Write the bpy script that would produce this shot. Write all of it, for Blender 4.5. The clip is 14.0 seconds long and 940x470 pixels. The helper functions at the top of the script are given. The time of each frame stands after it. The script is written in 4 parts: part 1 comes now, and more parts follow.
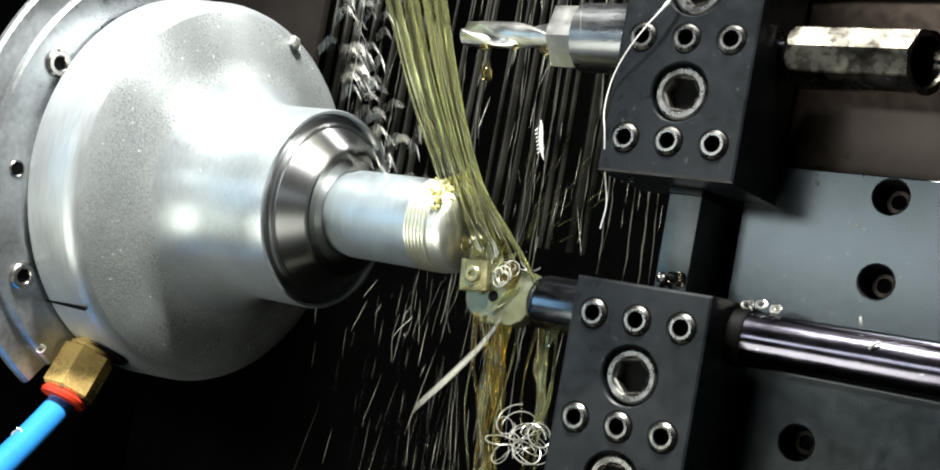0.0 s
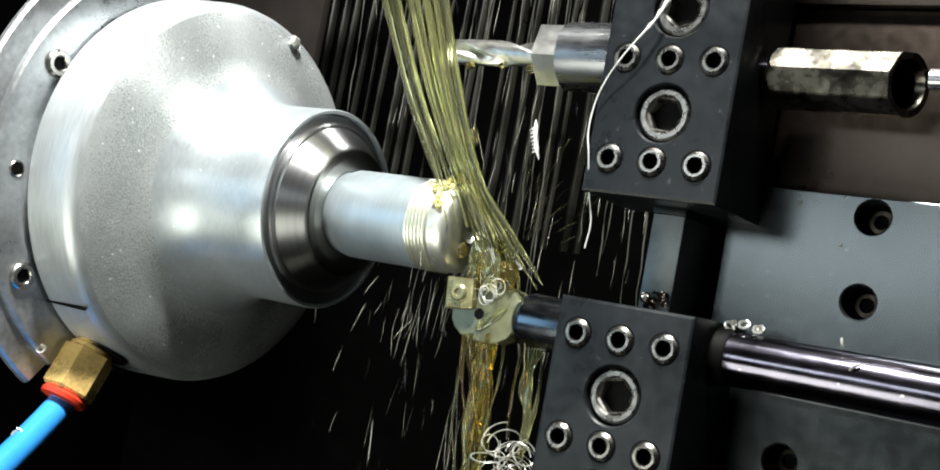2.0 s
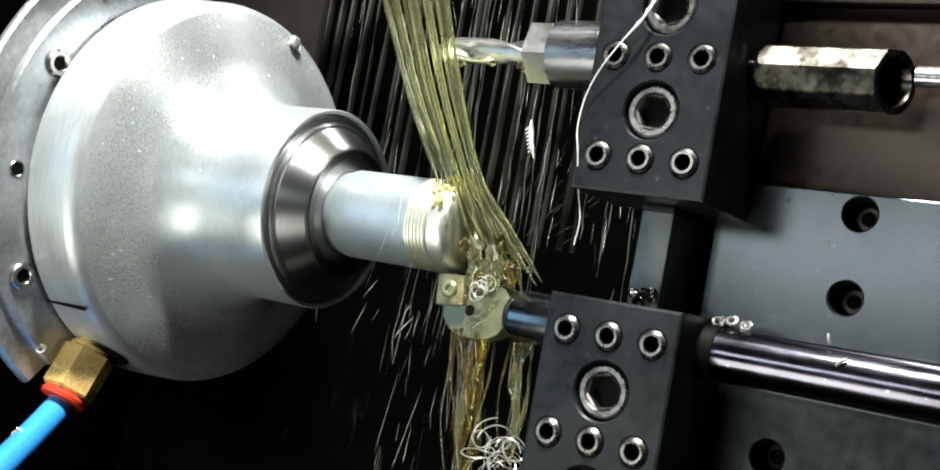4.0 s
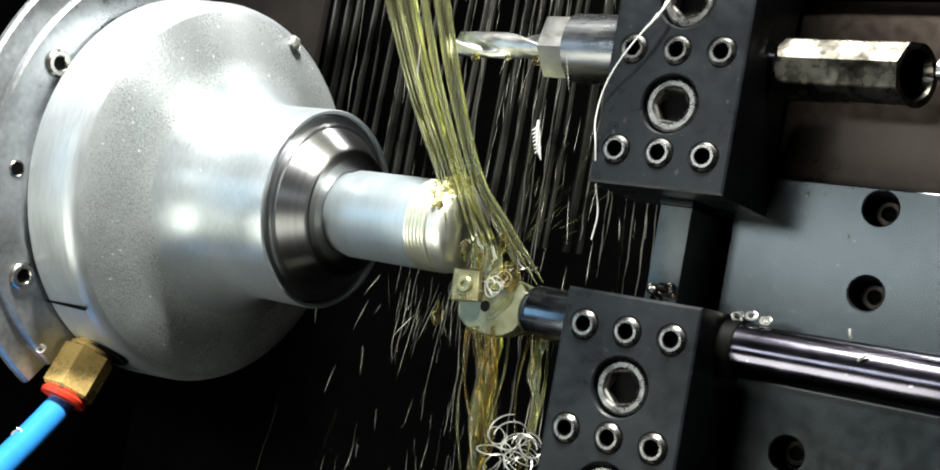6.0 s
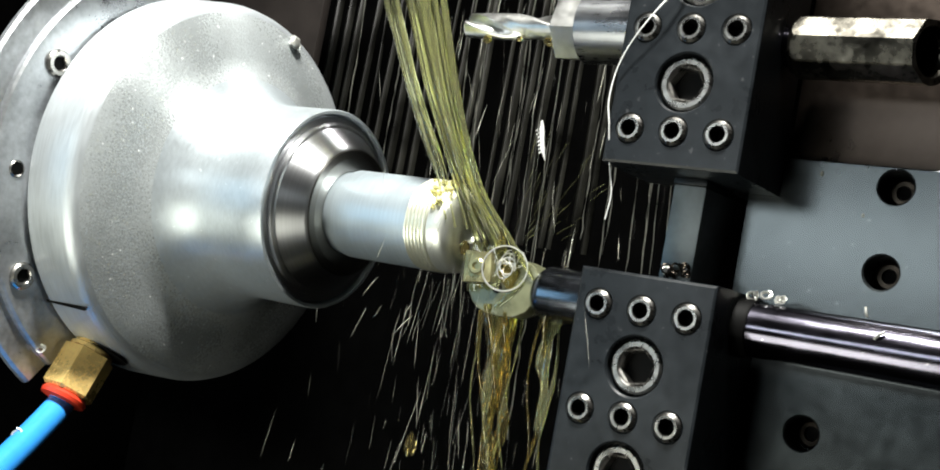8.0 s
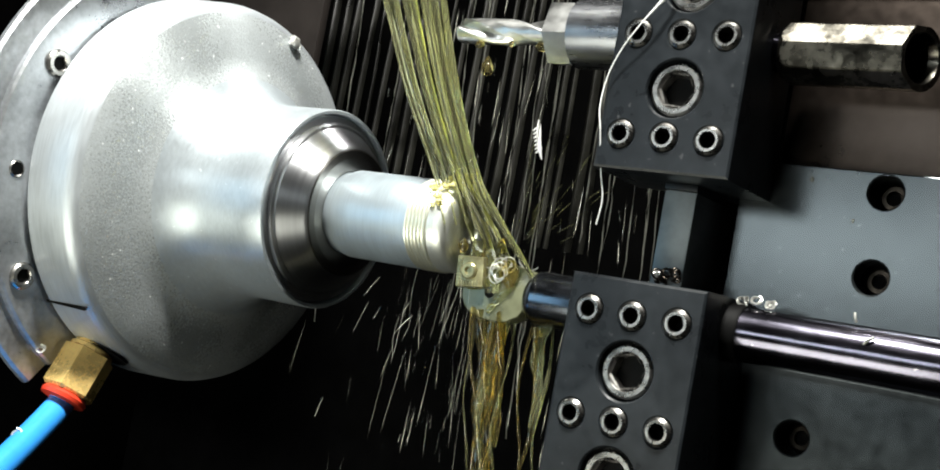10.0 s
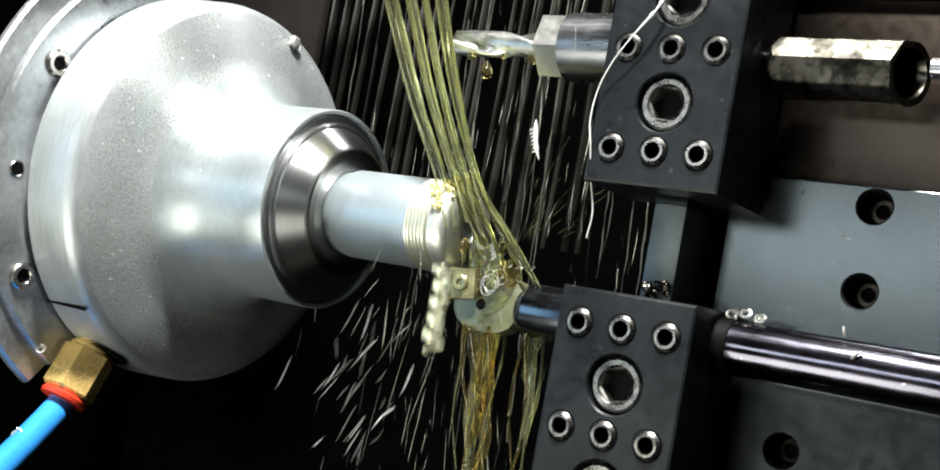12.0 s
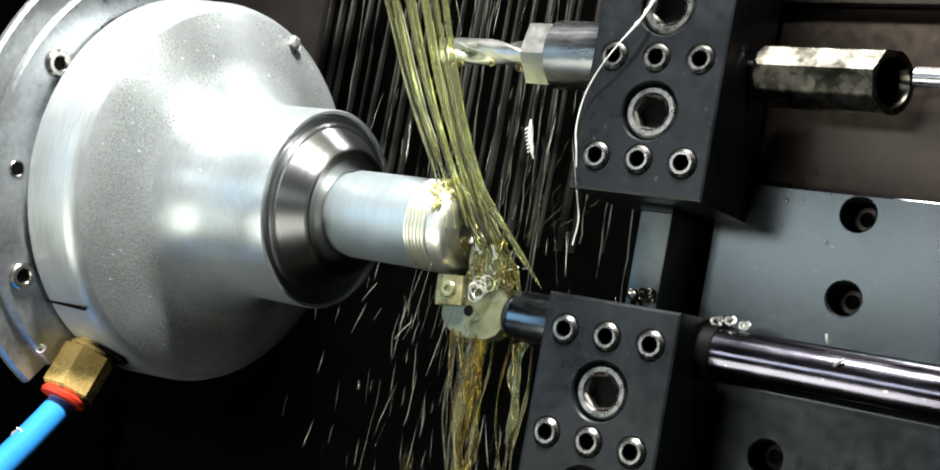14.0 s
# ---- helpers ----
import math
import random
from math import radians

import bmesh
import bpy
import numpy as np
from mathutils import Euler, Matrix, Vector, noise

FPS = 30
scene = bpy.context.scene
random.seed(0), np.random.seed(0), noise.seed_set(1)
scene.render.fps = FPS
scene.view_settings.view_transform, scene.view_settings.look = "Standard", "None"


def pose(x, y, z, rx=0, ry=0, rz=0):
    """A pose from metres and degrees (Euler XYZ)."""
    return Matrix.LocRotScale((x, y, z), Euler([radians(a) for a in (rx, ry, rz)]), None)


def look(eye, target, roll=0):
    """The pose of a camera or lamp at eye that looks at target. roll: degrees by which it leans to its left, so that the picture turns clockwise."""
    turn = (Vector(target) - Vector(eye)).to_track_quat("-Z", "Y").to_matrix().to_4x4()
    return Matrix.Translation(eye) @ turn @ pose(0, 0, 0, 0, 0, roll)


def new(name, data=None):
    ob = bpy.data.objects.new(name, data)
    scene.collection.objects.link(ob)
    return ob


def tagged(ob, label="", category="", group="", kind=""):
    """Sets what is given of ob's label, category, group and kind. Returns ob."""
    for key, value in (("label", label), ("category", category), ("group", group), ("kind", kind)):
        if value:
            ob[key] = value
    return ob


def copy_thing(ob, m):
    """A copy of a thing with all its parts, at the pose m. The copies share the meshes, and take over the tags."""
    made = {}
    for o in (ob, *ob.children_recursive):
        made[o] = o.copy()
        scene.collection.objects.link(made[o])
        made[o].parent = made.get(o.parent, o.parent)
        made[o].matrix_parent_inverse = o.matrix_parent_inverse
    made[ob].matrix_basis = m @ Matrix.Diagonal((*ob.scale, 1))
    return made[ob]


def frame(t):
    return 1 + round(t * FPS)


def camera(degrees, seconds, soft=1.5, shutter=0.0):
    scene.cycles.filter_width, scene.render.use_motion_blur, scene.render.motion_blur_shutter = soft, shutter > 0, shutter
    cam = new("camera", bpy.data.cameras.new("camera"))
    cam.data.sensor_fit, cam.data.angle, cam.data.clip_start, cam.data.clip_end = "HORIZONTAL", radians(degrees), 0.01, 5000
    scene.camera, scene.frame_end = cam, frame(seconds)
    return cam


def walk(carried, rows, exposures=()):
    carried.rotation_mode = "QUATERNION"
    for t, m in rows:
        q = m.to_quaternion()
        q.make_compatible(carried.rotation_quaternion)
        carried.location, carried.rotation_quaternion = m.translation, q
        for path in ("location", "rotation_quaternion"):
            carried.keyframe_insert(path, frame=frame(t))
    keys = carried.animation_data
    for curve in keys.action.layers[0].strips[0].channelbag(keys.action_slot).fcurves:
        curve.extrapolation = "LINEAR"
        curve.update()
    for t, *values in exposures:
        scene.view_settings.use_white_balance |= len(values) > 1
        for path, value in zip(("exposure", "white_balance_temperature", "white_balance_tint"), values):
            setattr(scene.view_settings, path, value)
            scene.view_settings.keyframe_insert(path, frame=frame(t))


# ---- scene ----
cam = camera(42.8, 14.0, 1.8, 0.5)
EYE = look((0.2857, -0.3401, -0.0251), (0.0668, -0.0062, -0.0021), 10.5)
walk(cam, [(0.0, EYE), (14.0, EYE)])

# ---------------------------------------------------------------- light
world = bpy.data.worlds.new("machine_gloom")
scene.world = world
world.use_nodes = True
world.node_tree.nodes["Background"].inputs["Color"].default_value = (0.55, 0.7, 1.0, 1)
world.node_tree.nodes["Background"].inputs["Strength"].default_value = 0.008


def area_lamp(name, eye, target, sx, sy, watts, colour):
    data = bpy.data.lights.new(name, "AREA")
    data.shape, data.size, data.size_y = "RECTANGLE", sx, sy
    data.energy, data.color = watts, colour
    ob = new(name, data)
    ob.matrix_world = look(eye, target)
    return ob


area_lamp("work_lamp", (0.115, -0.28, 0.57), (0.0, 0.0, 0.0), 0.15, 0.05, 17.5, (1.0, 0.99, 0.93))
# unseen weak light added to draw a second bright streak on the chuck face
area_lamp("rear_streak_light", (0.03, 0.19, 0.44), (0.0, 0.0, 0.0), 0.10, 0.04, 0.5, (1.0, 0.99, 0.95))
area_lamp("door_window_light", (-0.06, -0.84, 0.105), (0.08, 0.0, 0.0), 0.34, 0.10, 0.90, (0.90, 0.97, 0.98))
# unseen blue light added for the cool reflections on drum, nose and plates
area_lamp("side_blue_light", (-0.62, -0.74, -0.02), (0.0, 0.0, 0.0), 0.36, 0.40, 1.25, (0.40, 0.73, 1.0))
# added fill from below, no source there; lifts the chuck's lower half
area_lamp("lower_fill", (-0.03, -0.48, -0.30), (-0.05, -0.02, -0.03), 0.30, 0.24, 1.8, (1.0, 1.0, 0.86))

# ---------------------------------------------------------------- materials


def material(name, colour, rough=0.4, metal=0.0, grain=0.0, grain_scale=200.0, stain=0.0, stain_scale=30.0,
             bump=0.0, stretch=(1, 1, 1), transmission=0.0, ior=1.45, coat=0.0, rough_var=0.0, emit=None, spec=0.5, specks=0.0, turned=0.0):
    m = bpy.data.materials.new(name)
    m.use_nodes = True
    nt = m.node_tree
    b = nt.nodes["Principled BSDF"]
    b.inputs["Base Color"].default_value = (*colour, 1)
    b.inputs["Roughness"].default_value = rough
    b.inputs["Metallic"].default_value = metal
    b.inputs["IOR"].default_value = ior
    b.inputs["Transmission Weight"].default_value = transmission
    b.inputs["Specular IOR Level"].default_value = spec
    b.inputs["Coat Weight"].default_value = coat
    b.inputs["Coat Roughness"].default_value = 0.08
    if turned:
        # grooves left by turning run round the spindle axis
        tangent = nt.nodes.new("ShaderNodeTangent")
        tangent.direction_type, tangent.axis = "RADIAL", "X"
        nt.links.new(tangent.outputs["Tangent"], b.inputs["Tangent"])
        b.inputs["Anisotropic"].default_value = turned
        b.inputs["Anisotropic Rotation"].default_value = 0.25
    if emit:
        b.inputs["Emission Color"].default_value = (*emit[0], 1)
        b.inputs["Emission Strength"].default_value = emit[1]
    if not (grain or stain or bump or rough_var):
        return m
    co = nt.nodes.new("ShaderNodeTexCoord")
    mp = nt.nodes.new("ShaderNodeMapping")
    mp.inputs["Scale"].default_value = stretch
    nt.links.new(co.outputs["Object"], mp.inputs["Vector"])
    fine = nt.nodes.new("ShaderNodeTexNoise")
    fine.inputs["Scale"].default_value = grain_scale
    fine.inputs["Detail"].default_value = 6
    nt.links.new(mp.outputs["Vector"], fine.inputs["Vector"])
    wide = nt.nodes.new("ShaderNodeTexNoise")
    wide.inputs["Scale"].default_value = stain_scale
    wide.inputs["Detail"].default_value = 4
    nt.links.new(co.outputs["Object"], wide.inputs["Vector"])

    def ramp(source, low, high):
        r = nt.nodes.new("ShaderNodeMapRange")
        r.inputs["From Min"].default_value, r.inputs["From Max"].default_value = 0.3, 0.7
        r.inputs["To Min"].default_value, r.inputs["To Max"].default_value = low, high
        nt.links.new(source, r.inputs["Value"])
        return r.outputs["Result"]

    mul = nt.nodes.new("ShaderNodeMath")
    mul.operation = "MULTIPLY"
    nt.links.new(ramp(fine.outputs["Fac"], 1 - grain, 1 + grain), mul.inputs[0])
    nt.links.new(ramp(wide.outputs["Fac"], 1 - stain, 1 + stain), mul.inputs[1])
    sc = nt.nodes.new("ShaderNodeVectorMath")
    sc.operation = "SCALE"
    sc.inputs[0].default_value = colour
    nt.links.new(mul.outputs[0], sc.inputs["Scale"])
    colour_out = sc.outputs[0]
    if specks:
        dots = nt.nodes.new("ShaderNodeTexNoise")
        dots.inputs["Scale"].default_value = 520
        dots.inputs["Detail"].default_value = 1
        nt.links.new(co.outputs["Object"], dots.inputs["Vector"])
        pick = nt.nodes.new("ShaderNodeMapRange")
        pick.inputs["From Min"].default_value, pick.inputs["From Max"].default_value = 0.735, 0.79
        pick.inputs["To Max"].default_value = specks
        nt.links.new(dots.outputs["Fac"], pick.inputs["Value"])
        plus = nt.nodes.new("ShaderNodeVectorMath")
        plus.operation = "ADD"
        nt.links.new(colour_out, plus.inputs[0])
        nt.links.new(pick.outputs["Result"], plus.inputs[1])
        colour_out = plus.outputs[0]
    nt.links.new(colour_out, b.inputs["Base Color"])
    if rough_var:
        add = nt.nodes.new("ShaderNodeMath")
        add.operation = "ADD"
        nt.links.new(ramp(fine.outputs["Fac"], -rough_var * 0.5, rough_var * 0.5), add.inputs[0])
        nt.links.new(ramp(wide.outputs["Fac"], rough - rough_var, rough + rough_var), add.inputs[1])
        nt.links.new(add.outputs[0], b.inputs["Roughness"])
    if bump:
        bp = nt.nodes.new("ShaderNodeBump")
        bp.inputs["Strength"].default_value = bump
        bp.inputs["Distance"].default_value = 0.0004
        nt.links.new(fine.outputs["Fac"], bp.inputs["Height"])
        nt.links.new(bp.outputs["Normal"], b.inputs["Normal"])
    return m


CAST = material("satin_aluminium", (0.46, 0.495, 0.505), 0.29, 0.50, 0.16, 1300, 0.26, 22, 0.36, (1, 1, 1), rough_var=0.08, specks=0.8, turned=0.8)
NOSE = material("smooth_turned_aluminium", (0.48, 0.53, 0.56), 0.42, 0.62, 0.07, 400, 0.18, 25, 0.08, (3, 1, 1), rough_var=0.08, specks=0.2, turned=0.7)
DRUM = material("turned_aluminium_drum", (0.52, 0.56, 0.585), 0.48, 0.70, 0.09, 110, 0.16, 25, 0.08, (12, 1, 1), rough_var=0.08, turned=0.5)
FLANGE = material("flange_steel", (0.42, 0.44, 0.46), 0.36, 0.85, 0.14, 500, 0.32, 35, 0.08, (1, 1, 1), rough_var=0.12)
TURNED = material("turned_steel", (0.60, 0.61, 0.63), 0.34, 1.0, 0.06, 40, 0.06, 40, 0.0, (40, 0.2, 0.2), rough_var=0.03, turned=0.75)
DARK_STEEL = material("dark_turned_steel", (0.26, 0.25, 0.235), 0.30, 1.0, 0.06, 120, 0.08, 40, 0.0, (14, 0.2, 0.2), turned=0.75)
WORK = material("bright_workpiece", (0.50, 0.575, 0.62), 0.42, 0.75, 0.08, 120, 0.08, 40, 0.08, (16, 1, 1), rough_var=0.05)
WORK_END = material("freshly_cut_metal", (0.74, 0.76, 0.70), 0.38, 0.85, 0.10, 130, 0.04, 40, 0.15, (26, 1, 1))
BLACK = material("blackened_steel", (0.0095, 0.0115, 0.0135), 0.34, 0.0, 0.22, 260, 0.28, 45, 0.05, rough_var=0.08, spec=0.30, specks=0.03)
SOCKET = material("worn_steel_screw", (0.37, 0.36, 0.34), 0.28, 1.0, 0.15, 500, 0.25, 160, 0.08, rough_var=0.08)
# dark metal: oily chips, and bolts with the hole's shade in their colour
SUNK = material("oily_shaded_metal", (0.025, 0.021, 0.017), 0.3, 1.0, 0.2, 500, 0.3, 160, 0.1)
LAND = material("oily_ground_spacer", (0.15, 0.165, 0.165), 0.38, 0.55, 0.12, 300, 0.25, 60, 0.05, rough_var=0.06)
# near black, puts the shade of holes, slots and shadowed parts into the colour
DARK = material("shade_black", (0.003, 0.003, 0.003), 0.6, spec=0.08)
PLATE = material("oily_grey_plate", (0.066, 0.076, 0.080), 0.24, 0.85, 0.12, 300, 0.22, 14, 0.05, rough_var=0.05, specks=0.05)
UPPER = material("oily_brown_plate", (0.048, 0.038, 0.032), 0.30, 0.95, 0.12, 300, 0.20, 24, 0.05, rough_var=0.05)
SHANK = material("polished_bar", (0.31, 0.32, 0.34), 0.27, 1.0, 0.08, 120, 0.14, 60, 0.05, (1, 8, 8), rough_var=0.06, specks=0.2)
NECK = material("oily_dark_neck", (0.15, 0.165, 0.19), 0.20, 1.0, 0.08, 120, 0.2, 60, 0.05, (1, 8, 8), rough_var=0.06, specks=0.1)
BAR = material("dark_ground_bar", (0.115, 0.11, 0.14), 0.17, 1.0, 0.12, 120, 0.2, 60, 0.05, (1, 8, 8), rough_var=0.05, specks=0.15)
CHROME = material("bright_drill_steel", (0.60, 0.605, 0.59), 0.34, 1.0, 0.08, 400, 0.14, 80, 0.04, rough_var=0.05)
SCUFFED = material("scuffed_sleeve", (0.10, 0.094, 0.080), 0.28, 1.0, 0.25, 420, 0.45, 110, 0.10, rough_var=0.10, specks=0.12)
HEAD = material("oily_tool_head", (0.135, 0.14, 0.08), 0.30, 0.3, 0.10, 400, 0.30, 90, 0.05, rough_var=0.08, coat=0.3)
INSERT = material("carbide_insert", (0.27, 0.25, 0.13), 0.28, 0.6, 0.2, 500, 0.3, 150, 0.1)
BRASS = material("brass", (0.92, 0.64, 0.23), 0.30, 0.45, 0.10, 600, 0.12, 90, 0.08, rough_var=0.1)
RED = material("red_plastic", (0.60, 0.045, 0.02), 0.30, 0.0, 0.05, 300, 0.08, 80, 0.02)
BLUE = material("blue_tube", (0.035, 0.29, 0.80), 0.24, 0.0, 0.04, 300, 0.05, 60, 0.02, coat=0.3)
OIL = material("yellow_cutting_oil", (0.87, 0.88, 0.52), 0.03, 0.0, transmission=0.96, ior=1.46)
AMBER = material("amber_oil", (0.92, 0.77, 0.33), 0.02, 0.0, transmission=0.98, ior=1.47)
FROTH = material("oil_froth", (0.86, 0.80, 0.36), 0.25, 0.0, transmission=0.35, ior=1.40)
DROP = material("clear_droplet", (0.93, 0.93, 0.82), 0.06, 0.0, transmission=0.78, ior=1.45)
CHIP = material("curled_metal_chip", (0.62, 0.62, 0.58), 0.30, 0.7)
WHITE_CHIP = material("white_chip", (0.88, 0.89, 0.87), 0.35, 0.1, 0.08, 300, 0.1, 90, 0.1, coat=0.3)
OILY_CHIP = material("oil_wet_chip", (0.80, 0.80, 0.58), 0.22, 0.55, 0.2, 300, 0.2, 90, 0.2, coat=0.5)
WORK_OILY = material("oil_filmed_workpiece", (0.82, 0.83, 0.68), 0.38, 0.85, 0.10, 130, 0.05, 40, 0.15, (30, 1, 1), coat=0.3)
RIB = material("oily_black_cover", (0.011, 0.011, 0.009), 0.38, 0.0, 0.6, 90, 0.8, 26, 0.4, (1, 1, 0.2), rough_var=0.14, spec=0.28)
# darker than any black paint, without sheen: the cavity's darkness is in the colour
WALL = material("shade_black_wall", (0.0012, 0.0012, 0.0012), 0.9, 0.0, 0.2, 60, 0.3, 9, 0.05, spec=0.0)
MIST = material("thin_oil_string", (0.30, 0.30, 0.26), 0.3, 0.0, transmission=0.8, ior=1.3)
BROWN = material("oily_brown_guard", (0.012, 0.010, 0.009), 0.7, 0.0, 0.15, 60, 0.4, 22, 0.05, spec=0.1)

# ---------------------------------------------------------------- mesh helpers (sizes in millimetres)
MM = 0.001


def part(name, bm, mat, parent=None, label="", at=None, sharp=35):
    me = bpy.data.meshes.new(name)
    bm.normal_update()
    bm.to_mesh(me)
    bm.free()
    me.transform(Matrix.Scale(MM, 4))
    me.shade_smooth()
    me.set_sharp_from_angle(angle=radians(sharp))
    me.materials.append(mat)
    ob = new(name, me)
    if parent:
        ob.parent = parent
    if at:
        ob.matrix_basis = at
    if label:
        ob["label"] = label
    return ob


def thing(name, label, category, group="", kind="", x=0, y=0, z=0):
    ob = new(name)
    ob.empty_display_size = 0.005
    ob.location = (x * MM, y * MM, z * MM)
    return tagged(ob, label, category, group, kind)


def lathe(profile, seg=96, closed=False, axis="X", close_loop=False):
    """Turns (along, radius) points round the axis."""
    bm = bmesh.new()
    rings = []
    for a, r in profile:
        ring = []
        for i in range(seg):
            t = 2 * math.pi * i / seg
            c, s_ = r * math.cos(t), r * math.sin(t)
            co = {"X": (a, c, s_), "Y": (s_, a, c), "Z": (c, s_, a)}[axis]
            ring.append(bm.verts.new(co))
        rings.append(ring)
    pairs = list(zip(rings, rings[1:]))
    if close_loop:
        pairs.append((rings[-1], rings[0]))
    for p, q in pairs:
        for i in range(seg):
            j = (i + 1) % seg
            bm.faces.new((p[i], p[j], q[j], q[i]))
    if closed:
        bm.faces.new(rings[0])
        bm.faces.new(rings[-1])
    bmesh.ops.recalc_face_normals(bm, faces=bm.faces)
    return bm


def prism(points, depth, axis="Y", bevel=0.0, seg=2):
    """Extrudes a polygon given in the two other axes; depth = (from, to)."""
    bm = bmesh.new()
    ends = []
    for d in depth:
        vs = []
        for u, v in points:
            co = {"Y": (u, d, v), "X": (d, u, v), "Z": (u, v, d)}[axis]
            vs.append(bm.verts.new(co))
        ends.append(vs)
    bm.faces.new(ends[0])
    bm.faces.new(ends[1])
    n = len(points)
    for i in range(n):
        j = (i + 1) % n
        bm.faces.new((ends[0][i], ends[0][j], ends[1][j], ends[1][i]))
    bmesh.ops.recalc_face_normals(bm, faces=bm.faces)
    if bevel:
        bmesh.ops.bevel(bm, geom=list(bm.edges), offset=bevel, segments=seg, affect="EDGES", profile=0.6)
    return bm


def box(x0, x1, y0, y1, z0, z1, bevel=0.5):
    return prism([(x0, z0), (x1, z0), (x1, z1), (x0, z1)], (y0, y1), "Y", bevel)


def holed_plate(x0, x1, z0, z1, y0, y1, holes, depth, chamfer=0.6, seg=40):
    """A slab whose face at y0 has round blind holes (x, z, radius)."""
    bm = bmesh.new()
    c = chamfer

    def rect(g, y):
        return [bm.verts.new(p) for p in ((x0 + g, y, z0 + g), (x1 - g, y, z0 + g), (x1 - g, y, z1 - g), (x0 + g, y, z1 - g))]

    loops = [rect(c, y0), rect(0.25 * c, y0 + 0.35 * c), rect(0, y0 + c), rect(0, y1)]
    for a, b in zip(loops, loops[1:]):
        for i in range(4):
            j = (i + 1) % 4
            bm.faces.new((a[i], a[j], b[j], b[i]))
    bm.faces.new(loops[-1])
    edges = [bm.edges.get((loops[0][i], loops[0][(i + 1) % 4])) for i in range(4)]
    for hx, hz, hr in holes:
        rings = []
        for r, y in ((hr + 0.5, y0), (hr, y0 + 0.5), (hr, y0 + depth)):
            rings.append([bm.verts.new((hx + r * math.cos(2 * math.pi * k / seg), y, hz + r * math.sin(2 * math.pi * k / seg))) for k in range(seg)])
        for a, b in zip(rings, rings[1:]):
            for k in range(seg):
                l = (k + 1) % seg
                bm.faces.new((a[k], a[l], b[l], b[k]))
        bm.faces.new(rings[-1])
        edges += [bm.edges.get((rings[0][k], rings[0][(k + 1) % seg])) for k in range(seg)]
    bmesh.ops.triangle_fill(bm, use_beauty=True, use_dissolve=False, edges=edges, normal=(0, -1, 0))
    bmesh.ops.recalc_face_normals(bm, faces=bm.faces)
    return bm


def tube(points, radii, seg=10, caps=True):
    """A round strand along points, with a radius at each."""
    bm = bmesh.new()
    pts = [Vector(p) for p in points]
    if not hasattr(radii, "__len__"):
        radii = [radii] * len(pts)
    rings = []
    side = Vector((0.31, 0.9, 0.2))
    for i, p in enumerate(pts):
        d = (pts[min(i + 1, len(pts) - 1)] - pts[max(i - 1, 0)]).normalized()
        side = (side - d * side.dot(d)).normalized()
        up = d.cross(side)
        rings.append([bm.verts.new(p + radii[i] * (math.cos(2 * math.pi * k / seg) * side + math.sin(2 * math.pi * k / seg) * up))
                      for k in range(seg)])
    for a, b in zip(rings, rings[1:]):
        for k in range(seg):
            l = (k + 1) % seg
            bm.faces.new((a[k], a[l], b[l], b[k]))
    if caps:
        bm.faces.new(rings[0])
        bm.faces.new(rings[-1])
    bmesh.ops.recalc_face_normals(bm, faces=bm.faces)
    return bm


def join(*bms):
    out = bmesh.new()
    for b in bms:
        me = bpy.data.meshes.new("tmp")
        b.to_mesh(me)
        b.free()
        out.from_mesh(me)
        bpy.data.meshes.remove(me)
    return out


def moved(bm, m):
    bm.transform(m)
    return bm


def spline(keys, n):
    """Catmull-Rom through the keys."""
    ks = [Vector(k) for k in keys]
    ks = [2 * ks[0] - ks[1]] + ks + [2 * ks[-1] - ks[-2]]
    out = []
    m = len(ks) - 3
    for i in range(n):
        u = i / (n - 1) * m
        k = min(int(u), m - 1)
        t = u - k
        a, b, c, d = ks[k:k + 4]
        out.append(0.5 * (2 * b + (c - a) * t + (2 * a - 5 * b + 4 * c - d) * t * t + (3 * b - a - 3 * c + d) * t ** 3))
    return out


# ---------------------------------------------------------------- the enclosure


def enclosure():
    # all panels share one near-black colour that stands in for unlit depth
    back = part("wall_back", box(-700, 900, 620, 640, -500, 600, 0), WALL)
    tagged(back, "oily sheet metal back wall of the machine, coloured near black as unlit", "wall", kind="structure")
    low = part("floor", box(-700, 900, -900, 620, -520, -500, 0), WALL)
    tagged(low, "wet sheet metal chip pan, coloured near black as unlit", "floor", kind="structure")
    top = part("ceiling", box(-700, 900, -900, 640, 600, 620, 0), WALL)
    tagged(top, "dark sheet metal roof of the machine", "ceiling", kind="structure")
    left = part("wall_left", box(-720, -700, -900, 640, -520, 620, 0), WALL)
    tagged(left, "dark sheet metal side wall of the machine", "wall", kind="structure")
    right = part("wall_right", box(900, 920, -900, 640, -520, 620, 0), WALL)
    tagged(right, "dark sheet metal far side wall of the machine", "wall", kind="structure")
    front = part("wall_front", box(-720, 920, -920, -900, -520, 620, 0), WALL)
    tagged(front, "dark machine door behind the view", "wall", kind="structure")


def guard_panel():
    ob = part("guard_panel", box(-330, -176, 170, 176, 60, 300, 1.5), BROWN)
    return tagged(ob, "brownish oily sheet metal guard behind the chuck", "panel", kind="structure")


# ---------------------------------------------------------------- spindle side


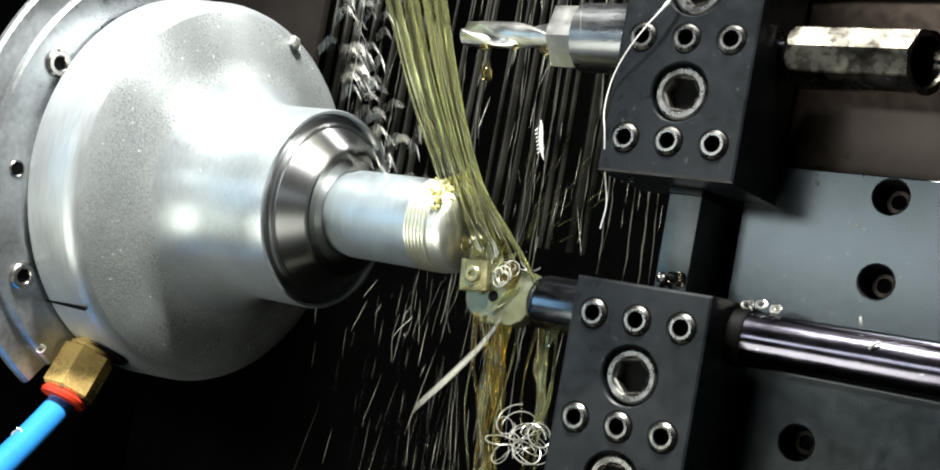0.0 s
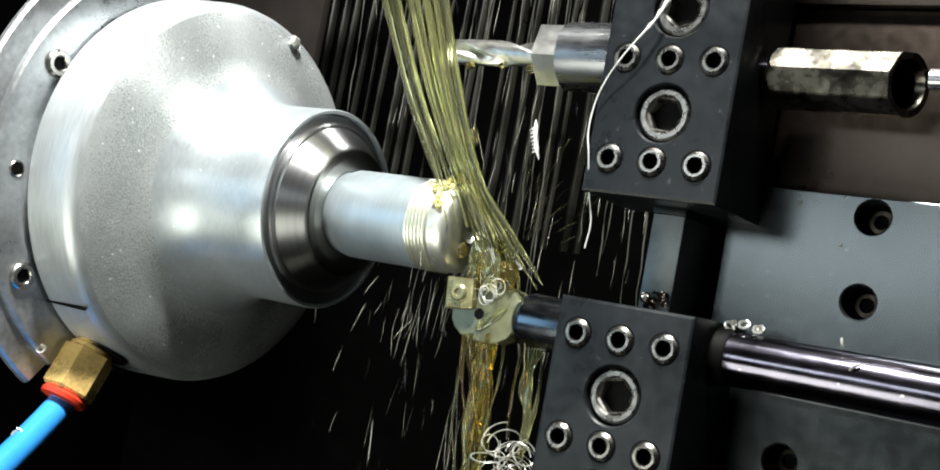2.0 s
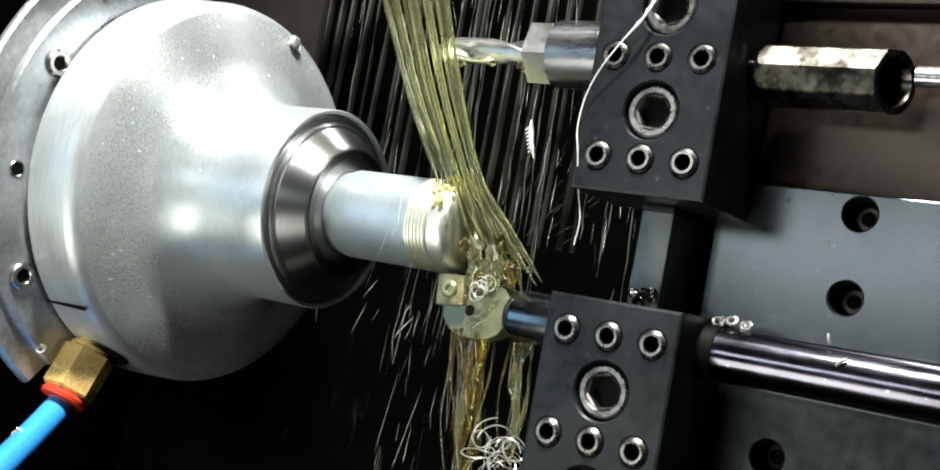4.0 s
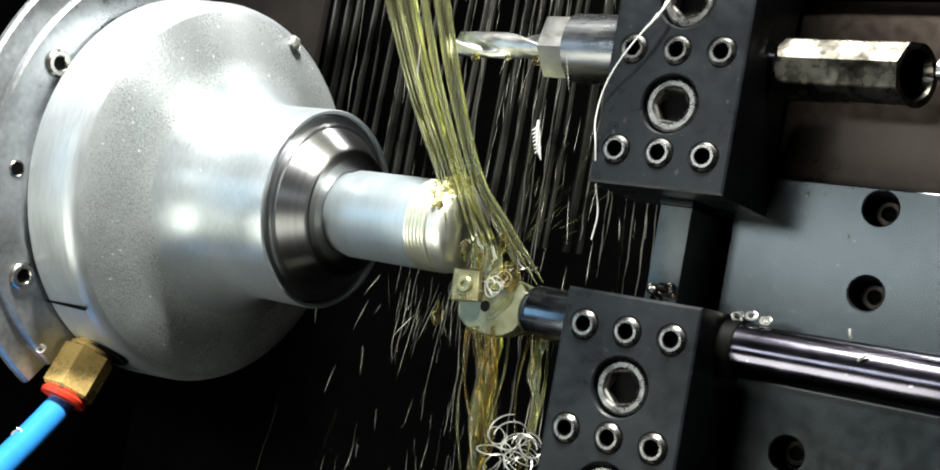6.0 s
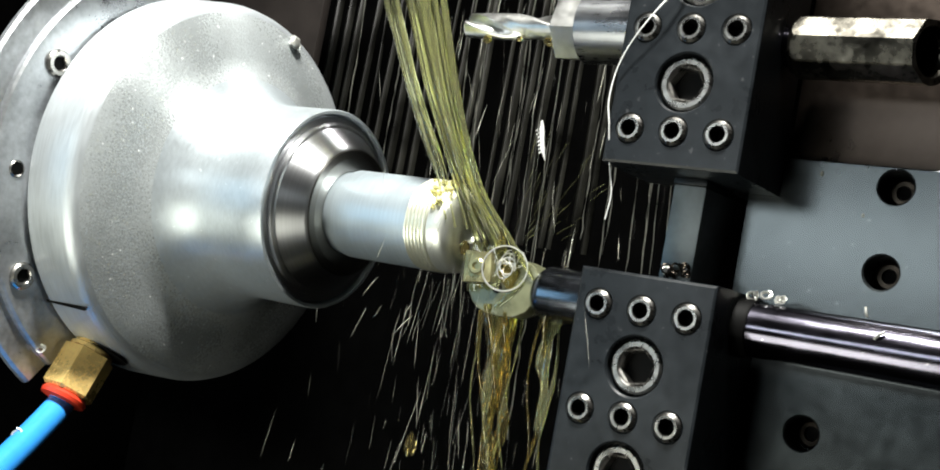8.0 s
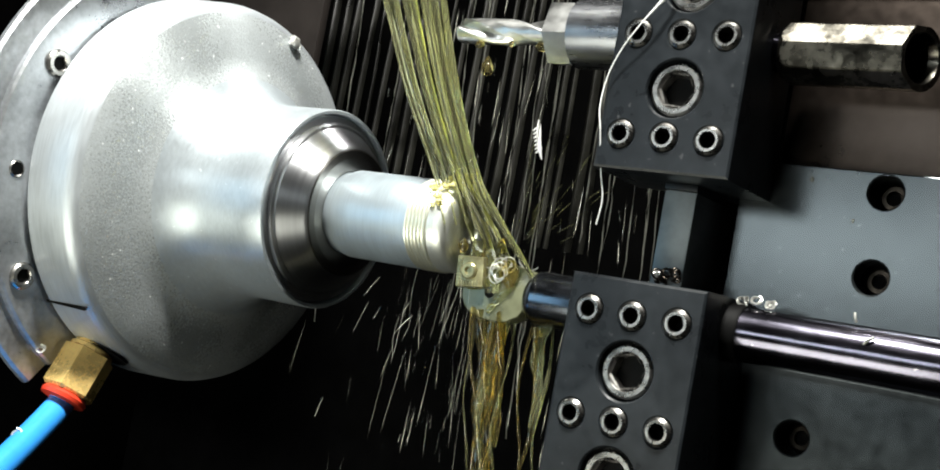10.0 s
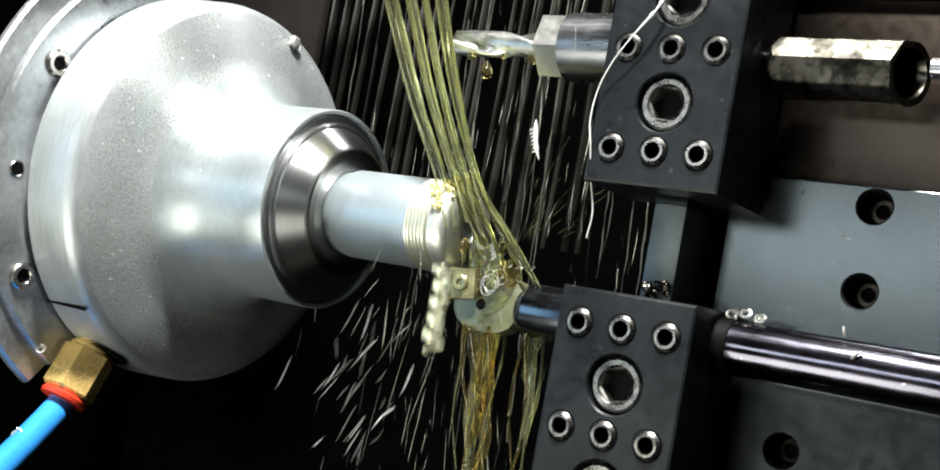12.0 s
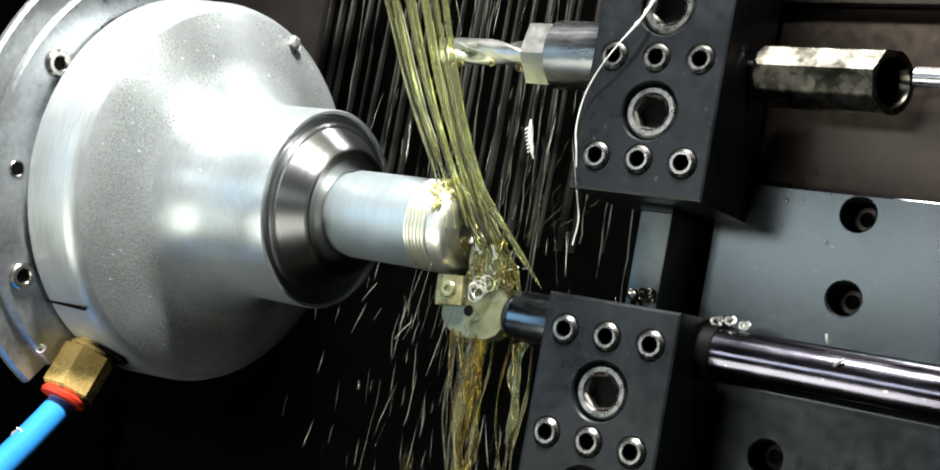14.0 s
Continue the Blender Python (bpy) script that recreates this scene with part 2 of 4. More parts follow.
def chuck():
    root = thing("chuck_housing", "satin cast aluminium bell-shaped chuck housing with a machined drum", "chuck")
    drum = [(-75, 60), (-75, 74.6), (-74.2, 75.2), (-57, 74.4), (-54.6, 73.6), (-53.0, 72.2), (-52.2, 70.6)]
    part("drum", lathe(drum, 160), DRUM, root, "machined drum with a rounded edge")
    prof = [(-52.2, 70.6), (-51.4, 68.8), (-50.4, 66), (-49.6, 63.0)]
    # concave sweep from the face into the nose
    cx, cr, rad = -26.0, 59.0, 22.2
    for i in range(15):
        a = radians(186 + i * (270 - 186) / 14)
        prof.append((cx + rad * math.cos(a), cr + rad * math.sin(a)))
    prof += [(-10, 36.8), (-0.8, 36.8), (0, 36.4), (0, 35.4), (-0.6, 35.2), (-9, 35.0)]
    bell = part("bell", lathe(prof, 160), CAST, root, "grainy cast face sweeping into a smooth turned nose")
    bell.data.materials.append(NOSE)
    for p in bell.data.polygons:
        p.material_index = 1 if p.center.x > -0.0445 else 0
    for y, z, x, q in ((17.4, 66.9, -49.6, 2.1), (20.5, 65.6, -49.8, 1.2), (-58.6, 39.7, -60.5, 1.1), (-60.0, 37.8, -60.8, 0.8)):
        bm = bmesh.new()
        bmesh.ops.create_icosphere(bm, subdivisions=2, radius=q)
        for v in bm.verts:
            v.co *= 1 + 0.6 * noise.noise(v.co * 0.9 + Vector((y, 0, 0)))
            v.co.z *= 1.2
        part("stuck_chip", moved(bm, Matrix.Translation((x, y, z))), CHIP, root, "bright chip crumb")
    # no groove is cut; a near-black strip paints the slot's inner shade
    part("drum_groove", prism([(-76, -0.5), (-56, -0.7), (-54.2, 0), (-56, 0.7), (-76, 0.5)], (-0.3, 0.35), "Z", 0.15), DARK, root,
         "slot in the drum, drawn as a strip coloured like its shade", at=Matrix.Rotation(radians(133), 4, "X") @ Matrix.Translation((0, 0.0, 0.0750)))
    # thin oval skin on the drum, coloured as the shade round the fitting
    bm = bmesh.new()
    rings = []
    for q in (0.02, 0.5, 1.0):
        ring = []
        for i in range(40):
            t = 2 * math.pi * i / 40
            a = radians(154) + q * 9.0 / 75 * math.sin(t)
            ring.append(bm.verts.new((-68.5 + q * 12.5 * math.cos(t), -75.5 * math.sin(a), 75.5 * math.cos(a))))
        rings.append(ring)
    for p, q in zip(rings, rings[1:]):
        for i in range(40):
            bm.faces.new((p[i], p[i - 1], q[i - 1], q[i]))
    part("port_shade", bm, DARK, root, "dark oval on the drum painted as the shaded recess round the fitting")
    return root


def spindle_flange():
    root = thing("spindle_flange", "grey steel flange ring bolted behind the chuck drum", "flange")
    for name, prof in (("ring", [(-77.0, 60), (-77.0, 87.6), (-77.6, 88.4), (-79.5, 88.6)]), ("rim", [(-79.5, 88.0), (-79.5, 97.0), (-80.4, 98.2), (-82, 98.4), (-82, 60)])):
        bm = lathe(prof, 128)
        bmesh.ops.bisect_plane(bm, geom=bm.verts[:] + bm.edges[:] + bm.faces[:], plane_co=(0, -52, -80), plane_no=(0, 0.75, -0.66), clear_outer=True)
        bmesh.ops.bisect_plane(bm, geom=bm.verts[:] + bm.edges[:] + bm.faces[:], plane_co=(0, -6, 0), plane_no=(0, 1, 0), clear_outer=True)
        part(name, bm, FLANGE, root)
    for ang, r, big in ((155, 77.6, True), (213, 80.3, True), (185.2, 78.4, False)):
        c = (-77.0, r * math.cos(radians(ang)), r * math.sin(radians(ang)))
        m = Matrix.Translation(Vector(c) * MM)
        if big:
            s = part("cap_screw", lathe([(-1, 5.0), (0.9, 5.0), (1.6, 4.3), (1.6, 2.9), (1.2, 2.6), (-0.5, 2.5)], 32), SOCKET, root, at=m)
            # flat near-black discs give these openings their shade
            part("hex_socket", lathe([(0.3, 0.05), (0.3, 2.7)], 6), DARK, s)
        else:
            part("threaded_hole", lathe([(0.1, 3.1), (0.5, 2.7), (0.2, 2.3)], 32), SOCKET, root, at=m)
            part("bore", lathe([(0.25, 2.5), (0.25, 0.05)], 32), DARK, root, at=m)
    return root


def air_fitting():
    root = thing("air_fitting", "hexagonal brass air fitting with red release ring", "fitting")
    base = Vector((-70, -35.0, -66.0))
    tip = Vector((-70, -44.7, -86.3))
    d = (tip - base).normalized()
    m = Matrix.Translation(base * MM) @ d.to_track_quat("Z", "Y").to_matrix().to_4x4()
    part("neck", lathe([(-9, 7.2), (0.5, 7.4), (1.2, 8.4), (2.6, 8.6)], 32, True, "Z"), BRASS, root, at=m)
    part("hex_body", lathe([(2.4, 8.6), (3.0, 9.9), (18.6, 9.9), (19.6, 8.8)], 6, True, "Z"), BRASS, root, at=m, sharp=20)
    part("release_ring", lathe([(19.4, 5.2), (19.8, 8.0), (21.0, 8.8), (22.4, 8.4), (22.8, 5.2)], 40, True, "Z"), RED, root,
         "red plastic ring", at=m)
    air = thing("air_tube", "bright blue plastic air tube pushed into the brass fitting", "tube")
    path = spline([tip - d * 3, tip + d * 3, (-64, -60.1, -98.4), (-56, -74.2, -104.9), (-45, -91.7, -111.9), (-30, -112, -119)], 40)
    part("hose", tube(path, 5.0, 24), BLUE, air)
    tagged(air)
    return root


def collet():
    """The turning nose inside the housing, keyed to spin."""
    root = thing("collet_nut", "polished conical collet nut turning with the workpiece", "collet")
    part("outer_ring", lathe([(-8, 34.5), (-1.8, 34.5), (-1.2, 34.0), (-1.0, 31.6), (-3, 31.4)], 128), TURNED, root, sharp=12)
    part("cone", lathe([(-4, 32.2), (0.6, 32.0), (1.2, 31.2), (1.2, 30.2), (2.0, 29.6), (9.0, 23.9), (9.6, 23.0)], 128), TURNED, root, sharp=12)
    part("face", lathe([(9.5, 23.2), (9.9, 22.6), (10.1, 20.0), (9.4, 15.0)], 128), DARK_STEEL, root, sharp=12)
    return root


def workpiece():
    root = thing("workpiece", "bright round metal bar being turned at its end", "workpiece")
    prof = [(5, 14.6), (11.0, 14.7), (12.2, 15.3), (14.0, 15.8), (46.0, 15.8)]
    part("bar", lathe(prof, 128), WORK, root)
    part("oily_band", lathe([(46.0, 15.8)] + [(46.4 + 0.5 * k, 15.8 + (0.22 if k % 3 == 1 else -0.12)) for k in range(17)] + [(55.0, 15.6)], 128), WORK_OILY, root, "oil-filmed turned band")
    part("cut_end", lathe([(55.0, 15.6), (57.5, 15.45), (59.4, 15.1), (60.8, 14.4), (61.8, 13.3), (62.4, 12.0), (62.7, 10.5), (62.8, 4.5), (61.6, 4.0), (61.4, 0.05)], 128), WORK_END,
         root, "freshly turned rounded end")
    return root


# ---------------------------------------------------------------- tool slide
FLOWING = []    # strands that waver in the flow
RIDERS = []      # carried by the slide, in both directions
SADDLE = []      # carried along the spindle only


def ride(ob):
    RIDERS.append(ob)
    return ob


def cap_screw(parent, x, z, r=8.0):
    m = Matrix.Translation((x * MM, -20.8 * MM, z * MM)) @ Matrix.Rotation(random.uniform(0, 1), 4, "Y")
    s = part("cap_screw", lathe([(4, r), (0.7, r), (0, r - 0.7), (0, r * 0.74), (0.4, r * 0.70), (0.6, r * 0.68)], 48, False, "Y"),
             SOCKET, parent, at=m)
    part("hex_socket", lathe([(0.3, r * 0.75), (1.0, r * 0.66), (6.6, r * 0.63)], 6, False, "Y"), SOCKET, s)
    # socket bottom coloured as shade
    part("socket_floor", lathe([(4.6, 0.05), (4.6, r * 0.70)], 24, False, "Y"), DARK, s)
    return s


def set_screw(parent, x, z, proud=0.9, r=4.2):
    m = Matrix.Translation((x * MM, -22 * MM, z * MM)) @ Matrix.Rotation(random.uniform(0, 1), 4, "Y")
    s = part("set_screw", lathe([(2, r), (-proud + 0.9, r), (-proud, r - 0.9), (-proud, r * 0.60), (-proud + 0.4, r * 0.56)], 32, False, "Y"),
             SOCKET, parent, at=m)
    # walls and floor of the small socket are coloured dark in place of shade
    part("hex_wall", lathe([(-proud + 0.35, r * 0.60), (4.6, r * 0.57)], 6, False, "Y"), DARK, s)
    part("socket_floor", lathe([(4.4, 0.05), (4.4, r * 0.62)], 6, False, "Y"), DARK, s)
    return s


def tool_block(name_label, z_low, z_high, rows):
    root = ride(thing("tool_block", name_label, "tool block", "gang tool blocks"))
    holes = [(138.9, z, 8.8) for kind, z in rows if kind == "big"]
    holes += [(x, z, 4.3) for kind, z in rows if kind == "set" for x in (124.2, 138.2, 152.2)]
    part("body", holed_plate(116.8, 160.0, z_low, z_high, -22, 14.0, holes, 9.0, 0.9), BLACK, root, sharp=25)
    for kind, z in rows:
        if kind == "big":
            cap_screw(root, 138.9, z)
        else:
            for x in (124.2, 138.2, 152.2):
                set_screw(root, x, z, random.uniform(0.6, 1.3))
    return root


def boring_bar():
    root = ride(thing("boring_bar", "dark polished steel boring bar with a flattened cutting head", "boring bar"))
    zc, r = -26.8, 9.0
    axis = Matrix.Translation((0, 0, zc))
    part("neck", moved(lathe([(90.0, 3.5), (91.4, 5.8), (92.8, 7.6), (94.4, 8.7), (96.0, r), (118, r)], 64), axis), NECK, root)
    sh = lathe([(158.5, 8.0), (240, 8.4), (262, 8.4)], 64)
    part("shank", moved(sh, axis), BAR, root, "long dark polished round shank", sharp=12)
    # near-black collar paints the upper block's shadow on the start of the bar
    part("collar", moved(lathe([(158.8, 8.8), (163.6, 8.8), (164.4, 8.4), (164.4, 7)], 48), axis), DARK, root)
    outline = [(67.0, -27.5), (67.4, -30.5), (69, -33.2), (72, -35.4), (76, -36.6), (81, -36.8), (86, -36.2), (90.0, -34.0), (92.4, -30.6),
               (93.2, -26), (92.6, -21.6), (90.4, -18.6), (86, -17.4), (78, -17.2), (68.2, -17.4)]
    part("head", prism(outline, (-4.2, 5.0), "Y", 0.7, 3), HEAD, root, "oily flat-faced cutting head", sharp=30)
    ins = prism([(65.2, -17.0), (75.4, -16.6), (76.8, -26.2), (66.2, -27.6)], (-7.4, -4.3), "Y", 0.45)
    i = part("insert", ins, INSERT, root, "small square carbide insert", sharp=25)
    for k in range(8):
        part("chip_breaker", moved(box(-0.9, 0.9, -0.35, 0.3, -0.32, 0.32, 0.12), Matrix.Translation((66.6 + 0.11 * k, -7.4, -18.2 - 1.05 * k))), INSERT, i)
    for k in range(8):
        part("chip_breaker", moved(box(-0.32, 0.32, -0.35, 0.3, -0.8, 0.8, 0.12), Matrix.Translation((67.4 + 1.05 * k, -7.4, -26.3 + 0.12 * k))), INSERT, i)
    part("insert_screw", moved(lathe([(0.4, 2.9), (-0.7, 2.9), (-1.2, 2.3), (-1.2, 1.4), (-0.3, 1.1), (-0.3, 0.05)], 24, False, "Y"),
                               Matrix.Translation((70.9, -7.4, -21.8))), INSERT, i)
    # the hole is only a near-black disc on the face, its depth painted
    part("coolant_hole", moved(lathe([(0.0, 1.9), (-0.12, 1.6), (-0.12, 0.05)], 24, False, "Y"), Matrix.Translation((78.0, -4.2, -27.6))), DARK, root)
    return root


def drill_holder():
    root = ride(thing("drill_holder", "steel drill holder clamped in the upper tool block", "tool holder"))
    zc = 61.3
    ax = Matrix.Translation((0, 0, zc))
    part("collar", moved(lathe([(92, 9), (92.5, 11.3), (118, 11.3)], 48), ax), SHANK, root)
    nut = lathe([(82.5, 4.0), (82.6, 9.6), (83.6, 11.4), (92.3, 11.4), (92.5, 8)], 6)
    part("collet_nut", moved(moved(nut, Matrix.Rotation(radians(12), 4, "X")), ax), CHROME, root, sharp=15)
    part("stub", moved(lathe([(159, 6.0), (166, 6.0)], 40), Matrix.Translation((0, 0, zc - 3.4))), BAR, root)
    face = dict(plane_co=(201.5, 0, 0), plane_no=(0.93, -0.36, -0.04), clear_outer=True)
    outer = lathe([(162.0, 6.2), (162.6, 8.2), (164.6, 9.4), (212, 9.4)], 64)
    for no, d in (((0, -0.87, 0.49), 8.6), ((0, -0.97, -0.24), 8.7), ((0, -0.48, -0.877), 8.8), ((0, -0.2, 0.98), 8.9)):
        trim = bmesh.ops.bisect_plane(outer, geom=outer.verts[:] + outer.edges[:] + outer.faces[:], plane_co=Vector(no) * d, plane_no=no, clear_outer=True)
        bmesh.ops.contextual_create(outer, geom=[g for g in trim["geom_cut"] if isinstance(g, bmesh.types.BMEdge)])
    sl = join(outer, lathe([(170, 7.3), (212, 7.3)], 64))
    cut = bmesh.ops.bisect_plane(sl, geom=sl.verts[:] + sl.edges[:] + sl.faces[:], **face)
    bmesh.ops.bridge_loops(sl, edges=[g for g in cut["geom_cut"] if isinstance(g, bmesh.types.BMEdge)])
    bmesh.ops.recalc_face_normals(sl, faces=sl.faces)
    part("sleeve", moved(sl, Matrix.Translation((0, 0, zc - 3.4))), SCUFFED, root, "scuffed steel sleeve with ground flats and an open end", sharp=15)
    # lining that paints the sleeve's inside as unlit
    bore = lathe([(180, 0.05), (180, 7.2), (206, 7.3)], 48)
    bmesh.ops.bisect_plane(bore, geom=bore.verts[:] + bore.edges[:] + bore.faces[:], plane_co=(198.5, 0, 0), plane_no=(0.92, -0.38, -0.04), clear_outer=True)
    part("bore", moved(bore, Matrix.Translation((0, 0, zc - 3.4))), DARK, root, "open end of the sleeve with a lining coloured as deep shade")
    part("rear_rod", moved(lathe([(205, 3.2), (262, 3.2)], 32), Matrix.Translation((0, 9.5, zc + 0.5))), SHANK, root)
    return root


def twist_drill():
    root = ride(thing("twist_drill", "bright steel twist drill held in the drill holder", "drill bit"))
    zc, x0, x1, n, seg = 61.3, 43.0, 84.0, 90, 40
    bm = bmesh.new()
    rings = []
    for i in range(n):
        x = x0 + (x1 - x0) * i / (n - 1)
        tw = (x - x0) / 66.0 * 2 * math.pi + 0.6
        tip = min(1.0, (x - x0) / 2.4)
        ring = []
        for k in range(seg):
            a = 2 * math.pi * k / seg
            c = abs(math.cos(a))
            r = 4.5 if c > 0.62 else 1.9 + 2.6 * (c / 0.62) ** 1.6
            if math.cos(a) * math.sin(a) > 0 and 0.62 < c < 0.92:
                r -= 0.22
            r *= max(0.04, tip)
            ring.append(bm.verts.new((x, r * math.cos(a + tw), r * math.sin(a + tw) + zc)))
        rings.append(ring)
    for p, q in zip(rings, rings[1:]):
        for k in range(seg):
            l = (k + 1) % seg
            bm.faces.new((p[k], p[l], q[l], q[k]))
    bm.faces.new(rings[0])
    bm.faces.new(rings[-1])
    bmesh.ops.recalc_face_normals(bm, faces=bm.faces)
    part("fluted_body", bm, CHROME, root, sharp=50)
    return root


def hanging_oil():
    root = ride(thing("hanging_oil", "yellow oil drops hanging under the twist drill", "oil drop"))
    for x, z, r in ((54.5, 56.0, 1.2), (79.5, 56.0, 1.5), (67.5, 56.4, 0.8)):
        bm = bmesh.new()
        bmesh.ops.create_icosphere(bm, subdivisions=3, radius=r)
        for v in bm.verts:
            v.co *= 1 + 0.2 * noise.noise(v.co * 0.6 + Vector((x, 0, 0)))
            v.co.x *= 1.5
            if v.co.z > 0:
                v.co.z *= 1.6
        part("drop", moved(bm, Matrix.Translation((x, -2.0, z))), AMBER, root, sharp=80)
    return root


def slide_table():
    root = ride(thing("slide_table", "oily grey slotted steel slide table with tapped holes", "machine table"))
    part("land", box(134.2, 144.6, -5.5, 34, -16.9, 12.6, 0.5), LAND, root, "grey steel spacer between the tool blocks")
    part("land_cap", box(134.0, 144.8, -6.0, 34, 12.7, 14.7, 0.4), BLACK, root)
    # bed behind the plates, near black so the gaps read as shaded
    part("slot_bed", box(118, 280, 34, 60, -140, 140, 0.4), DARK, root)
    holes = [(194.0, 21.3), (193.7, -4.0), (178.6, -54.2)]
    part("lower_plate", holed_plate(150.0, 300.0, -140, 27.3, 14.5, 34, [(x, z, 5.1) for x, z in holes], 12.5, 0.5), PLATE, root, sharp=25)
    part("upper_plate", box(160.0, 300.0, 17.5, 34, 27.4, 84.5, 0.5), UPPER, root)
    part("top_strip", box(160.0, 300.0, 14.0, 34, 85, 140, 0.8), UPPER, root)
    for x, z in holes:
        at = Matrix.Translation((x * MM, 24.8 * MM, z * MM))
        # floor disc carries the hole's shade as colour
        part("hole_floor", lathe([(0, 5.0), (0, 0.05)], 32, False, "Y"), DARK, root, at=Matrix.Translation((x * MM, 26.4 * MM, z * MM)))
        # bolt coloured darker than its steel, as shaded deep in the hole
        b = part("sunk_bolt", lathe([(3, 4.0), (0.4, 4.0), (0, 3.6), (0, 2.3), (0.4, 2.1), (3, 2.0)], 32, False, "Y"), SUNK, root, at=at)
        part("hex_socket", lathe([(1.5, 0.05), (1.5, 2.2)], 6, False, "Y"), DARK, b)
    return root


def way_cover():
    root = thing("way_cover", "black oily pleated way cover behind the tools", "way cover")
    SADDLE.append(root)
    # backing in the same near black, as shade between the pleats
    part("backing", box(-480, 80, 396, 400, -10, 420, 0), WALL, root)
    # added sheet that hides the pleat ends and paints the darkness below them
    part("skirt", box(-480, 80, 372, 376, -420, 22, 0), WALL, root, "near-black sheet added where the lower cover is lost in the dark")
    for i in range(29):
        x = -470 + i * 13.2 + random.uniform(-3.5, 3.5)
        w = random.uniform(1.1, 3.2)
        bm = bmesh.new()
        rows = []
        for j in range(9):
            z = 410 - 425 * j / 8
            dx = 2.2 * noise.noise((i * 3.1, j * 0.6, 0))
            rows.append([bm.verts.new((x + dx + w * math.sin(a), 394 - w * 1.5 * math.cos(a), z)) for a in (-1.57, -0.8, 0, 0.8, 1.57)])
        for a, b in zip(rows, rows[1:]):
            for k in range(4):
                bm.faces.new((a[k], a[k + 1], b[k + 1], b[k]))
        bmesh.ops.recalc_face_normals(bm, faces=bm.faces)
        part("pleat", bm, RIB, root, sharp=60)
    return root


# ---------------------------------------------------------------- oil and chips


def coolant_stream():
    root = thing("coolant_stream", "bundle of yellow cutting oil jets pouring over the bar end", "coolant")
    jets = []
    k = 11
    for i in range(k):
        u = i / (k - 1)
        y = -13 + 2.0 * math.sin(i * 2.4)
        keys = [(0.5 + 32.5 * u, y, 107), (18.3 + 26.5 * u, y, 76), (36 + 21.6 * u, y, 44), (53.5 + 17.5 * u, y * 0.9, 16)]
        if u > 0.85:
            keys += [(66 + 17 * u, -8, 0), (78 + 18 * u, -4, -15)]
        elif u > 0.28:
            keys += [(58.5 + 20 * u, y * 0.4, 3), (63 + 24 * u, -1.0 + 1.5 * math.sin(i * 1.7), -10), (66 + 26 * u, 0.5, -20)]
        else:
            keys[-1] = (53.5 + 17.5 * u, -9.5, 13.5)
        n = 44
        pts = spline(keys, n)
        base = 0.9 + 0.4 * random.random()
        ph = random.uniform(0, 6)
        rad = [base * (1.1 - 0.25 * j / n) + 0.10 * math.sin(j * 0.31 + ph) + 0.05 * math.sin(j * 0.83 + 2 * ph) for j in range(n)]
        rad = [r * min(1.0, 0.25 + (n - 1 - j) / 7) for j, r in enumerate(rad)]
        jets.append(part("jet", tube(pts, rad, 18), OIL, root, sharp=80))
    for i in range(5):
        u = (i + 0.5) / 5
        y = -17 - 1.5 * random.random()
        keys = [(0.5 + 32.5 * u, y, 107), (18.3 + 26.5 * u, y, 76), (36 + 21.6 * u, y, 44), (53.5 + 17.5 * u, y * 0.9, 16), (60 + 20 * u, -14, 0)]
        jets.append(part("thin_jet", tube(spline(keys, 26), [0.34 + 0.1 * math.sin(0.5 * j + i) for j in range(26)], 10), OIL, root, sharp=80))
    FLOWING.extend(jets)
    return root


